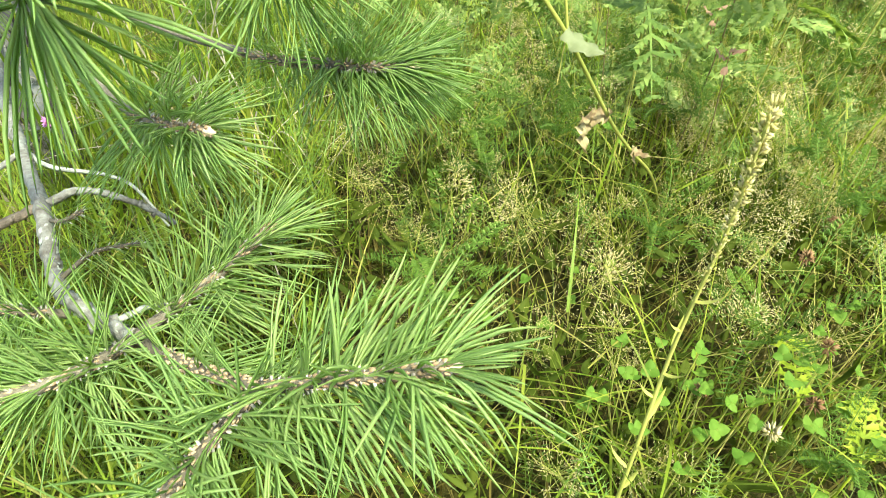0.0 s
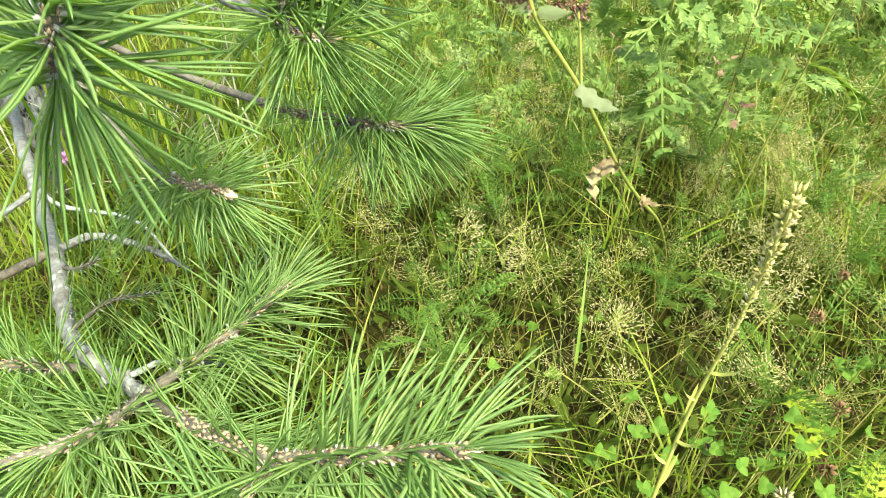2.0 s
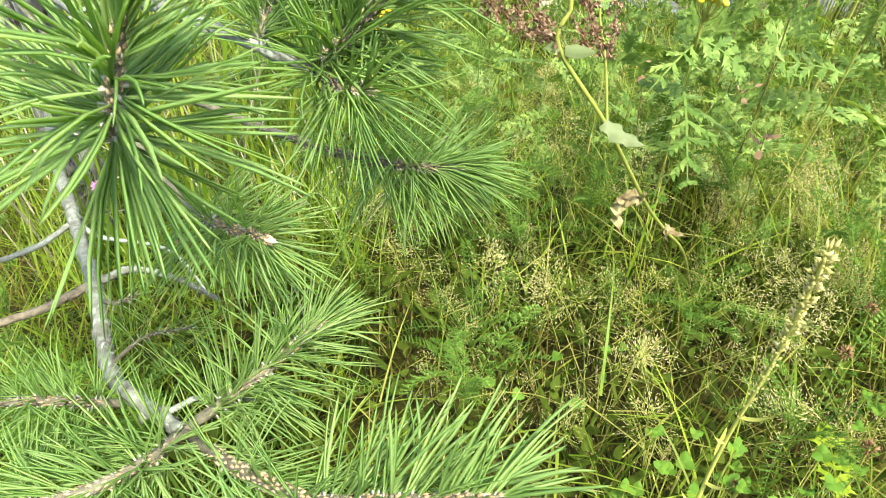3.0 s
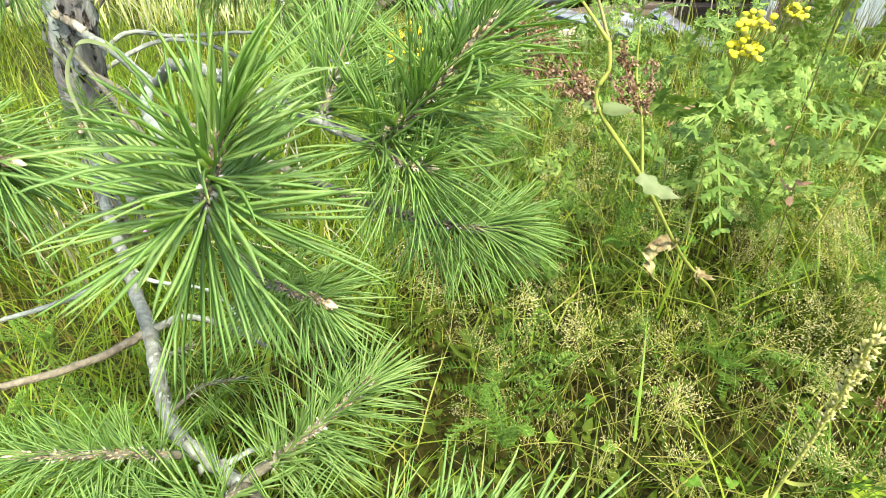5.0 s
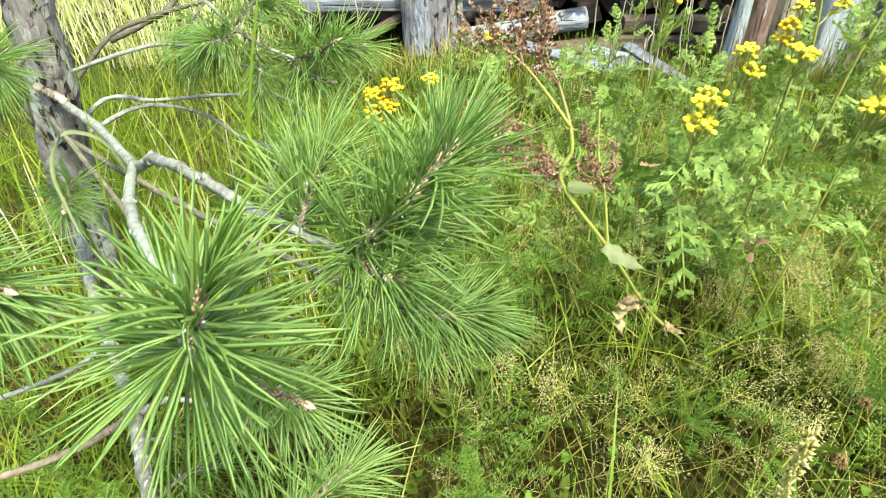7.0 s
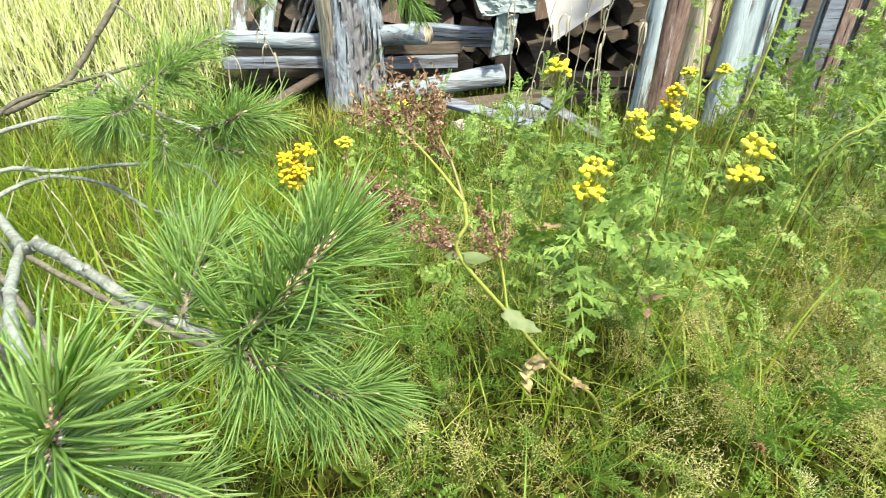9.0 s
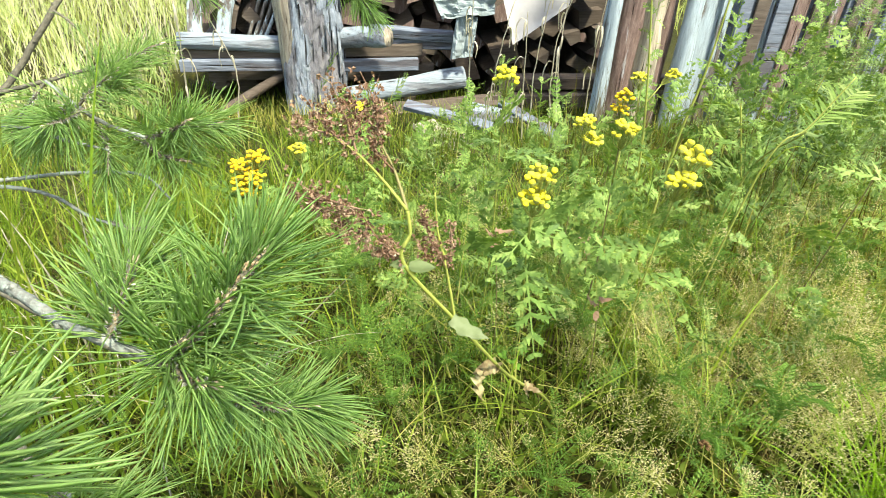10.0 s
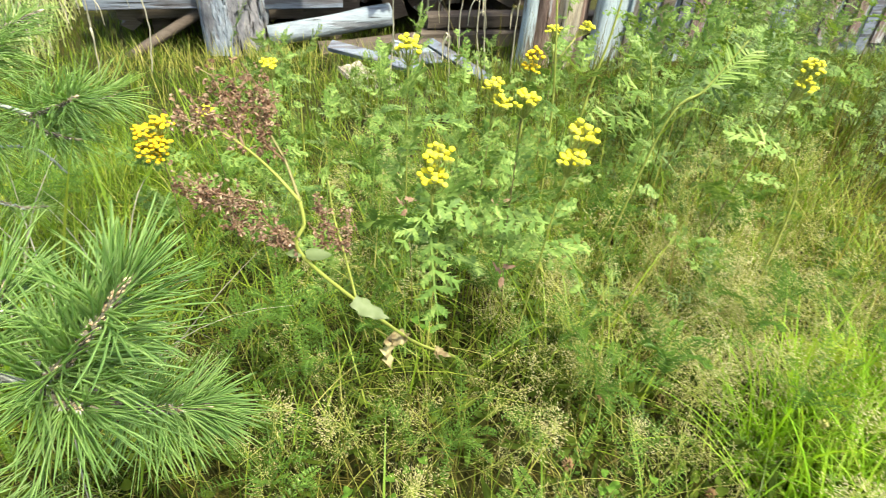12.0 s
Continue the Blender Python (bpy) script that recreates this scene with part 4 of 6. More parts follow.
# ---- tansy ----
def pinnate(m, base, way, length, pairs=8, width=0.03, across=None, droop=0.25, teeth=3, mi=0, thin=0.0056):
    """A feather-like leaf: a midrib with toothed leaflets on both sides."""
    base, way = Vector(base), Vector(way).normalized()
    across = (across or way.cross(Vector((0, 0, 1)))).normalized()
    up = across.cross(way).normalized()
    rib = [base + way * length * f - Vector((0, 0, 1)) * droop * length * f * f for f in (0, 0.25, 0.5, 0.75, 1.0)]
    m.ribbon(rib, [0.0028, 0.0024, 0.002, 0.0016, 0.0008], across, mi)
    rib = bez(rib, 6)
    for i in range(pairs):
        f = 0.12 + 0.86 * i / (pairs - 1)
        q = f * (len(rib) - 1)
        j = min(int(q), len(rib) - 2)
        c = rib[j].lerp(rib[j + 1], q - j)
        d = (rib[j + 1] - rib[j]).normalized()
        for s in (-1, 1):
            L = width * (math.sin(math.pi * (0.15 + 0.8 * f)) ** 0.7) * R.uniform(0.62, 1.15)
            v = (across * s + d * R.uniform(0.4, 1.0) + up * R.uniform(-0.35, 0.45)).normalized()
            side = v.cross(up).normalized()
            m.ribbon([c, c + v * L * 0.4, c + v * L * 0.75 - up * 0.001, c + v * L - up * 0.003], [thin * 0.5, thin, thin * 0.8, 0.0006], side, mi, 0.12)
            for t in range(teeth):
                g = 0.3 + 0.5 * t / max(1, teeth - 1)
                e = c + v * L * g
                for s2 in (-1, 1):
                    tv = (v * 0.8 + side * s2).normalized()
                    m.ribbon([e, e + tv * L * 0.2, e + tv * L * 0.44], [thin * 0.6, thin * 0.42, 0.0003], tv.cross(up).normalized(), mi)


LEAF_T = []
for k in range(6):
    m = Mesh()
    pinnate(m, (0, 0, 0), (1, 0, 0.25), R.uniform(0.085, 0.125), R.choice((5, 6, 7)), R.uniform(0.026, 0.036), Vector((0, 1, 0.05)), R.uniform(0.1, 0.7), 3, 0, R.uniform(0.0075, 0.0105))
    LEAF_T.append(m.data("tansy_leaf", [M_TANSY]))
LEAF_W = []
for k in range(5):
    m = Mesh()
    pinnate(m, (0, 0, 0), (1, 0, 0.3), R.uniform(0.07, 0.11), R.choice((3, 4, 5)), R.uniform(0.030, 0.042), Vector((0, 1, 0.05)), R.uniform(0.2, 0.9), 2, 0, R.uniform(0.0055, 0.0075))
    LEAF_W.append(m.data("weed_leaf", [M_WEED]))


def button_mesh(name, mat):
    m = Mesh()
    prof = [(0.0012, -0.0045), (0.0028, -0.003), (0.0036, -0.0006), (0.0038, 0.0007), (0.0030, 0.0018), (0.0016, 0.0022), (0.0006, 0.0016)]
    n = 10
    pts = [(r * math.cos(6.2832 * k / n), r * math.sin(6.2832 * k / n), z) for r, z in prof for k in range(n)]
    for i in range(len(prof) - 1):
        fs = [(i * n + k, i * n + (k + 1) % n, (i + 1) * n + (k + 1) % n, (i + 1) * n + k) for k in range(n)]
        if i == 0:
            m.add(pts, [], 0)
        m.f.extend(fs)
        m.mi.extend([1 if i < 2 else 0] * n)
    m.f.append(tuple((len(prof) - 1) * n + k for k in range(n)))
    m.mi.append(0)
    return m.data(name, [mat, M_STEM])


BUTTON = {"yellow": button_mesh("button", M_YELLOW), "orange": button_mesh("button", M_ORANGE), "cream": button_mesh("button", M_CREAM)}


def tansy(top, foot, heads, leaves=9, colour="yellow", stem=M_REDSTEM, label="", leaf_scale=1.0, spread=0.0185, low=0.25, n_btn=20, kind_of_leaf=None):
    """Tansy: a stiff stem with feathery leaves and flat clusters of button flowers."""
    t = thing("tansy_plant", foot, label or "tansy with feathery leaves and flat yellow button flowers", "flower", "tansies in the meadow")
    f = Vector(foot)
    path = bez([Vector((0, 0, 0)), (Vector(top) - f) * 0.5 + Vector((R.uniform(-0.015, 0.015), R.uniform(-0.015, 0.015), 0)), Vector(top) - f], 8)
    m = Mesh()
    m.tube(path, taper(len(path), 0.0016, 0.001), 6)
    part("stem", m, [stem], t)
    for k in range(leaves):
        q = (low + (0.95 - low) * (k + R.uniform(0.2, 0.8)) / leaves) * (len(path) - 1)
        j = min(int(q), len(path) - 2)
        c = path[j].lerp(path[j + 1], q - j)
        o = part("leaf", R.choice(kind_of_leaf or LEAF_T), None, t)
        s = leaf_scale * R.uniform(0.55, 1.15) * (1.15 - 0.35 * k / leaves)
        o.matrix_basis = Matrix.Translation(c) @ Euler((R.gauss(0, 0.8), R.uniform(-1.2, 0.6), k * 2.4 + R.uniform(-0.4, 0.4))).to_matrix().to_4x4() @ Matrix.Scale(s, 4)
    if not heads:
        for k in range(5):
            o = part("leaf", R.choice(kind_of_leaf or LEAF_T), None, t)
            o.matrix_basis = Matrix.Translation(path[-1 - k // 2]) @ Euler((R.uniform(-0.4, 0.4), R.uniform(-1.2, -0.5), k * 1.3 + R.uniform(-0.3, 0.3))).to_matrix().to_4x4() @ Matrix.Scale(leaf_scale * R.uniform(0.45, 0.7), 4)
    for hp in heads:
        c = Vector(hp) - f
        j = path[-3]
        tips = []
        for k in range(n_btn):
            a, r = k * 2.4, spread * math.sqrt((k + 0.3) / n_btn)
            tips.append(c + Vector((r * math.cos(a), r * math.sin(a), R.uniform(-0.010, 0.006) - r * 0.3)))
        m = Mesh()
        hub = c + (j - c).normalized() * min(0.045, (c - j).length * 0.9)
        m.tube([j, j.lerp(hub, 0.6), hub], (0.0015, 0.0014, 0.0013), 5)
        for p in tips:
            m.tube([hub, hub.lerp(p, 0.5) + (p - c) * 0.25, p - Vector((0, 0, 0.003))], (0.0008, 0.0006, 0.0006), 4, cap=False)
        fh = part("flower_head", m, [M_STEM], t)
        for p in tips:
            b = part("button", BUTTON[colour], None, fh)
            s = R.uniform(0.95, 1.3)
            b.matrix_basis = Matrix.Translation(p) @ Euler((R.uniform(-0.4, 0.4), R.uniform(-0.4, 0.4), 0)).to_matrix().to_4x4() @ Matrix.Scale(s, 4)
    return t


def foot_of(x, y):
    return (x, y, lie(x, y))


tansy((0.265, 0.755, 0.77), foot_of(0.30, 0.86), [(0.263, 0.739, 0.80), (0.272, 0.752, 0.825)], 9, stem=M_STEM, low=0.74)
tansy((0.43, 0.715, 0.82), foot_of(0.44, 0.82), [(0.424, 0.694, 0.842), (0.436, 0.705, 0.872)], 10, stem=M_STEM, low=0.70, label="tansy with pale yellow half-open button flowers")
tansy((0.275, 0.995, 0.84), foot_of(0.28, 1.06), [(0.275, 0.987, 0.872)], 17, stem=M_STEM)
tansy((0.437, 0.91, 0.79), foot_of(0.45, 1.0), [(0.437, 0.899, 0.821)], 17)
tansy((-0.166, 1.29, 0.57), foot_of(-0.15, 1.33), [(-0.172, 1.278, 0.545), (-0.150, 1.28, 0.615), (-0.188, 1.29, 0.59), (-0.158, 1.27, 0.575), (-0.185, 1.27, 0.562)], 6, "orange", spread=0.022, n_btn=24, label="tansy with deep orange-yellow button flowers")
tansy((-0.075, 1.36, 0.56), foot_of(-0.06, 1.40), [(-0.075, 1.36, 0.592)], 7)
tansy((0.585, 1.26, 0.70), foot_of(0.60, 1.32), [(0.585, 1.25, 0.745), (0.582, 1.255, 0.715)], 17, "orange", label="tansy with deep orange-yellow button flowers")
tansy((0.737, 1.5, 0.67), foot_of(0.75, 1.55), [(0.725, 1.5, 0.70), (0.815, 1.51, 0.704)], 17)
tansy((0.462, 1.11, 0.71), foot_of(0.48, 1.17), [(0.452, 1.1, 0.75), (0.474, 1.105, 0.715)], 17)
tansy((0.965, 0.97, 0.78), foot_of(0.93, 1.05), [(0.965, 0.95, 0.835), (0.972, 0.955, 0.80)], 9)
tansy((0.06, 1.5, 0.60), foot_of(0.07, 1.55), [(0.058, 1.5, 0.631)], 8)
for x, y, h in [(0.34, 1.06, 0.42), (0.16, 1.12, 0.40), (0.40, 1.20, 0.46), (0.24, 1.24, 0.46), (0.62, 1.12, 0.5), (0.05, 1.22, 0.40),
                (0.86, 1.22, 0.48), (0.95, 1.40, 0.62), (1.08, 1.20, 0.58), (1.12, 1.55, 0.70), (1.30, 1.42, 0.66), (1.25, 1.75, 0.78), (1.0, 1.72, 0.66), (0.80, 1.68, 0.52),
                (1.45, 1.70, 0.74), (1.55, 2.05, 0.86), (1.3, 2.1, 0.84), (0.55, 1.55, 0.46), (0.32, 1.60, 0.42), (0.1, 1.8, 0.42), (0.45, 1.9, 0.45), (1.1, 2.3, 0.8), (1.75, 1.9, 0.8), (1.6, 1.5, 0.66)]:
    tansy((x + R.uniform(-0.05, 0.05), y + R.uniform(-0.06, 0.02), lie(x, y) + h * (1.25 if x < 0.8 else 1.05)), foot_of(x, y), [], 25, stem=M_TANSY,
          label="leafy tansy stem without flowers among the grass", leaf_scale=R.uniform(0.55, 0.9), low=0.10)


# thin stems that end in a shrivelled red-brown leaf
for x, y, z in [(0.387, 0.765, 0.612), (0.267, 0.933, 0.631), (0.459, 1.006, 0.560)]:
    f = Vector(foot_of(x + 0.03, y + 0.05))
    t = thing("withered_stem", f, "thin stem with a shrivelled red-brown leaf among the grass", "plant", "withered stems")
    e = Vector((x, y, z)) - f
    m = Mesh()
    path = bez([Vector((0, 0, 0)), e * 0.5 + Vector((0.008, 0.0, 0.0)), e], 8)
    m.tube(path, taper(len(path), 0.0012, 0.0008), 5)
    part("stem", m, [M_REDSTEM], t)
    for k in range(3):
        m = Mesh()
        a = k * 2.2 + R.uniform(-0.4, 0.4)
        leaf_blade(m, e - Vector((0, 0, 0.012 * k)), (math.cos(a), math.sin(a), -0.7), (-math.sin(a), math.cos(a), 0.2), R.uniform(0.014, 0.024), 0.009, 0.9, 0.35, n=10)
        part("leaf", m, [M_SEED], t)


# ---- tall stalk with cream buds, close by ----
spike = thing("budding_stalk", (0, 0, 0), "single stalk with a spike of cream-white buds above clover", "plant")
sp = bez([foot_of(0.175, 0.262), (0.175, 0.265, 0.48), (0.188, 0.295, 0.63), (0.191, 0.295, 0.74), (0.184, 0.288, 0.826)], 12)
m = Mesh()
m.tube(sp, taper(len(sp), 0.0021, 0.0009), 7)
part("stem", m, [M_STEM], spike)
for k in range(27):
    f = 0.60 + 0.40 * (k / 26) ** 0.8
    q = f * (len(sp) - 1)
    j = min(int(q), len(sp) - 2)
    c = sp[j].lerp(sp[j + 1], q - j)
    big = 0.45 + 0.55 * min(1, (f - 0.58) * 3.2)
    for s in range(7):
        a = k * 2.4 + s * R.uniform(0.7, 1.4)
        o = Vector((math.cos(a), math.sin(a), R.uniform(0.3, 2.4)))
        m = Mesh()
        m.blob(c + o * R.uniform(0.0003, 0.0022) + Vector((0, 0, R.uniform(-0.003, 0.003))), o, R.uniform(0.004, 0.0078) * big, R.uniform(0.0007, 0.0014) * big, sides=5)
        part("bud", m, [M_CREAM if R.random() < 0.8 else M_SPIKELET], spike)
for k in range(9):
    f = 0.25 + 0.4 * k / 9
    q = f * (len(sp) - 1)
    j = min(int(q), len(sp) - 2)
    a = k * 2.2 + 0.5
    m = Mesh()
    w = Vector((math.cos(a), math.sin(a), 0.45))
    leaf_blade(m, sp[j], w, Vector((-math.sin(a), math.cos(a), 0)), R.uniform(0.014, 0.028), 0.004, 0.5)
    part("leaf", m, [M_STEM], spike)


# ---- clover ----
def clover_leaf():
    m = Mesh()
    for k in range(3):
        a = k * 2.094
        w = Vector((math.cos(a), math.sin(a), 0.12))
        leaf_blade(m, w * 0.0006, w, Vector((-math.sin(a), math.cos(a), 0)), 0.0165, 0.0165, 0.12, 0.0, n=7)
    return m.data("clover_leaf", [M_CLOVER])


CLOVER = clover_leaf()


def clover(x, y, top, n, spread=0.05, group="clovers under the stalk"):
    c = thing("clover_plant", foot_of(x, y), "red clover with round green leaves among grass", "plant", group)
    f = Vector(foot_of(x, y))
    for k in range(n):
        a, r = R.uniform(0, 6.28), spread * math.sqrt(R.random())
        tip = Vector((r * math.cos(a), r * math.sin(a), top - f.z + R.uniform(-0.06, 0.02)))
        m = Mesh()
        path = bez([Vector((0, 0, 0)), tip * 0.5 + Vector((r * 0.3 * math.cos(a), r * 0.3 * math.sin(a), 0)), tip], 5)
        m.tube(path, taper(len(path), 0.0009, 0.0007), 4, cap=False)
        part("leaf_stalk", m, [M_STEM], c)
        o = part("leaf", CLOVER, None, c)
        o.matrix_basis = Matrix.Translation(tip) @ Euler((R.uniform(-0.5, 0.5), R.uniform(-0.5, 0.5), R.uniform(0, 6.28))).to_matrix().to_4x4() @ Matrix.Scale(R.uniform(0.42, 0.66), 4)
    return c


for x, y, z, n in [(0.235, 0.385, 0.515, 9), (0.28, 0.37, 0.49, 9), (0.345, 0.345, 0.515, 6), (0.43, 0.41, 0.48, 7), (0.25, 0.32, 0.48, 6), (0.18, 0.34, 0.46, 5), (0.39, 0.30, 0.49, 6), (0.30, 0.80, 0.47, 4), (0.5, 0.5, 0.45, 5), (0.55, 0.75, 0.45, 4), (0.12, 0.5, 0.42, 4), (0.75, 0.7, 0.42, 5), (0.2, 0.55, 0.42, 5)]:
    clover(x, y, z, n)


def flower_ball(x, y, z, mat, label, name="spent_clover", sway=0.02):
    t = thing(name, foot_of(x, y), label, "flower", "spent flower heads")
    f = Vector(foot_of(x, y))
    m = Mesh()
    top = Vector((R.uniform(-sway, sway), R.uniform(-sway, sway), z - f.z))
    path = bez([Vector((0, 0, 0)), top * 0.55 + Vector((0.01, 0, 0)), top], 6)
    m.tube(path, taper(len(path), 0.0011, 0.0008), 5)
    part("stem", m, [M_STEM], t)
    m = Mesh()
    for k in range(60):
        v = Vector((R.gauss(0, 1), R.gauss(0, 1), R.gauss(0.3, 0.8))).normalized()
        m.blob(top + v * 0.002, v + Vector((0, 0, 0.3)), R.uniform(0.006, 0.0095), 0.0011, sides=3)
    part("flower", m, [mat], t)
    return t


for x, y, z in [(0.272, 0.364, 0.470), (0.353, 0.332, 0.502), (0.389, 0.386, 0.508), (0.386, 0.473, 0.542), (0.52, 0.62, 0.45), (0.60, 0.44, 0.46)]:
    flower_ball(x, y, z, M_SPENT, "spent brown clover head on a thin stem", sway=0.003)
flower_ball(0.318, 0.30, 0.50, M_SPIKELET, "pale dry clover head on a thin stem")
flower_ball(0.80, 0.58, 0.44, M_CREAM, "round cream-white flower head on a thin stem")
flower_ball(0.83, 0.52, 0.44, M_CREAM, "round cream-white flower head on a thin stem")
flower_ball(-0.456, 0.698, 0.555, M_PINK, "small pink-violet knapweed flower among pine twigs", "pink_flower", 0.0)

# ---- bright young fern-like leaves ----
for x, y, z, s in [(0.96, 0.56, 0.40, 0.08), (1.0, 0.62, 0.42, 0.08), (0.93, 0.66, 0.42, 0.08), (1.05, 0.52, 0.42, 0.08)]:
    t = thing("lime_herb", foot_of(x, y), "bright yellow-green feathery young herb leaf", "plant", "bright herbs")
    top = Vector((0, 0, z - lie(x, y)))
    m = Mesh()
    m.tube([(0, 0, 0), top * 0.5 + Vector((0.004, 0, 0)), top], (0.0014, 0.0013, 0.0011), 5)
    part("stem", m, [M_LIME], t)
    for k in range(3 if s < 0.07 else 6):
        a = R.uniform(0, 6.28)
        m = Mesh()
        pinnate(m, top * (1 - 0.07 * k), (math.cos(a), math.sin(a), 0.9), s, 7, s * 0.38, None, 0.3, 2, 0, 0.0032 if s < 0.07 else 0.0055)
        part("leaf", m, [M_LIME], t)

for base, tip in [((0.362, 0.352, 0.468), (0.389, 0.440, 0.462)), ((0.385, 0.285, 0.475), (0.415, 0.345, 0.482))]:
    base, tip = Vector(base), Vector(tip)
    f = Vector(foot_of(base.x - 0.01, base.y - 0.01))
    t = thing("lime_herb", f, "bright yellow-green toothed herb leaf above clover", "plant", "bright herbs")
    m = Mesh()
    m.tube([(0, 0, 0), (base - f) * 0.5 + Vector((0.004, 0, 0)), base - f], (0.0014, 0.0013, 0.0011), 5)
    part("stem", m, [M_LIME], t)
    m = Mesh()
    pinnate(m, base - f, (tip - base) + Vector((0, 0, 0.012)), (tip - base).length, 7, 0.022, None, 0.12, 2, 0, 0.0062)
    part("leaf", m, [M_LIME], t)

# a large arched feathery leaf and its neighbour beside the posts
for foot, bend, base, way, L, pairs, width, teeth, thin in [
    ((0.92, 1.36), (0.895, 1.24, 0.55), (0.845, 1.045, 0.742), (0.10, 0.04, 0.085), 0.155, 15, 0.056, 0, 0.0046),
    ((0.98, 0.86), (0.93, 0.83, 0.62), (0.855, 0.80, 0.742), (-0.08, 0.06, 0.045), 0.12, 9, 0.040, 2, 0.0075),
    ((-0.045, 1.8), (-0.045, 1.8, 0.35), (-0.045, 1.8, 0.545), (0.3, 0.0, 0.9), 0.16, 11, 0.045, 3, 0.006),
    ((0.125, 1.8), (0.125, 1.8, 0.3), (0.125, 1.8, 0.47), (0.35, 0.0, 0.9), 0.19, 11, 0.045, 3, 0.006)]:
    f = Vector(foot_of(*foot))
    t = thing("feathery_stalk", f, "pale green feathery leaf on a long stalk", "plant", "feathery stalks")
    m = Mesh()
    path = bez([Vector((0, 0, 0)), Vector(bend) - f, Vector(base) - f], 8)
    m.tube(path, taper(len(path), 0.0026, 0.0016), 6)
    part("stem", m, [M_STEM], t)
    m = Mesh()
    pinnate(m, Vector(base) - f, way, L, pairs, width, None, 0.25, teeth, 0, thin)
    part("leaf", m, [M_TANSY], t)


# ---- leafy weeds down the bank ----
weeds = []
for k in range(4):
    weeds.append(tansy((R.uniform(-0.04, 0.04), -0.03, R.uniform(0.22, 0.30)), (0, 0, 0), [], 12, stem=M_REDSTEM if k % 2 else M_STEM, label="low leafy tansy shoot on the bank", leaf_scale=0.95, low=0.1, kind_of_leaf=LEAF_T + LEAF_W))
for k in range(96):
    if k < 50:
        x, y = R.uniform(-0.2, 2.3), R.uniform(1.35, 3.0)
    elif k < 74:
        y = R.uniform(1.3, 3.0)
        x = 0.05 + (y - 0.07) * R.uniform(0.62, 1.0)
    else:
        x, y = R.uniform(0.15, 1.45), R.uniform(0.8, 1.6)
    s = R.uniform(0.75, 1.15) if k < 50 else R.uniform(1.3, 2.1) if k < 74 else R.uniform(0.7, 1.05)
    mt = Matrix.Translation(foot_of(x, y)) @ Euler((R.gauss(0, 0.12), R.gauss(0, 0.12), R.uniform(0, 6.28))).to_matrix().to_4x4() @ Matrix.Scale(s, 4)
    if k < 4:
        weeds[k].matrix_basis = mt
    else:
        copy_thing(weeds[k % 4], mt)


# tall dense weeds that hide the shed wall
tall = []
for k in range(4):
    tall.append(tansy((R.uniform(-0.06, 0.06), -0.06, R.uniform(0.74, 0.86)), (0, 0, 0), [], 32, stem=M_REDSTEM, label="tall dense olive-green weed before the shed wall", leaf_scale=1.1, low=0.08, kind_of_leaf=LEAF_W))
for k in range(28):
    x, y = (R.uniform(1.45, 2.7), R.uniform(1.5, 2.9)) if k < 20 else (R.uniform(1.75, 2.8), R.uniform(2.4, 3.3))
    edge = 0.05 + 0.78 * (y - 0.07)
    if x < edge:
        x = edge + R.uniform(0.0, 0.5)
    mt = Matrix.Translation(foot_of(x, y)) @ Euler((R.gauss(0, 0.1), R.gauss(0, 0.1), R.uniform(0, 6.28))).to_matrix().to_4x4() @ Matrix.Scale(R.uniform(0.8, 1.15), 4)
    if k < 4:
        tall[k].matrix_basis = mt
    else:
        copy_thing(tall[k % 4], mt)


# ---- yarrow ----
def yarrow_leaf(length):
    m = Mesh()
    rib = bez([(0, 0, 0), (length * 0.4, 0, length * 0.22), (length * 0.8, 0, length * 0.2), (length, 0, length * 0.1)], 6)
    m.ribbon(rib, taper(len(rib), 0.0014, 0.0005), Vector((0, 1, 0)))
    for i in range(17):
        f = 0.1 + 0.88 * i / 16
        q = f * (len(rib) - 1)
        j = min(int(q), len(rib) - 2)
        c = rib[j].lerp(rib[j + 1], q - j)
        L = 0.011 * math.sin(math.pi * (0.12 + 0.8 * f)) ** 0.6
        for s in (-1, 1):
            v = Vector((0.5, s, R.uniform(-0.2, 0.6))).normalized()
            m.ribbon([c, c + v * L * 0.6, c + v * L], [0.0014, 0.0013, 0.0005], Vector((0, 0, 1)) + v.orthogonal() * 0.2)
            for t in (0.35, 0.6, 0.85):
                e = c + v * L * t
                for w in (Vector((1, s * 0.4, 0.2)), Vector((0.1, s * 0.9, 0.7)), Vector((-0.3, s * 0.8, -0.5))):
                    m.ribbon([e, e + w * L * 0.22, e + w * L * 0.36], [0.0013, 0.0011, 0.0004], w.orthogonal())
    return m.data("yarrow_leaf", [M_YARROW])


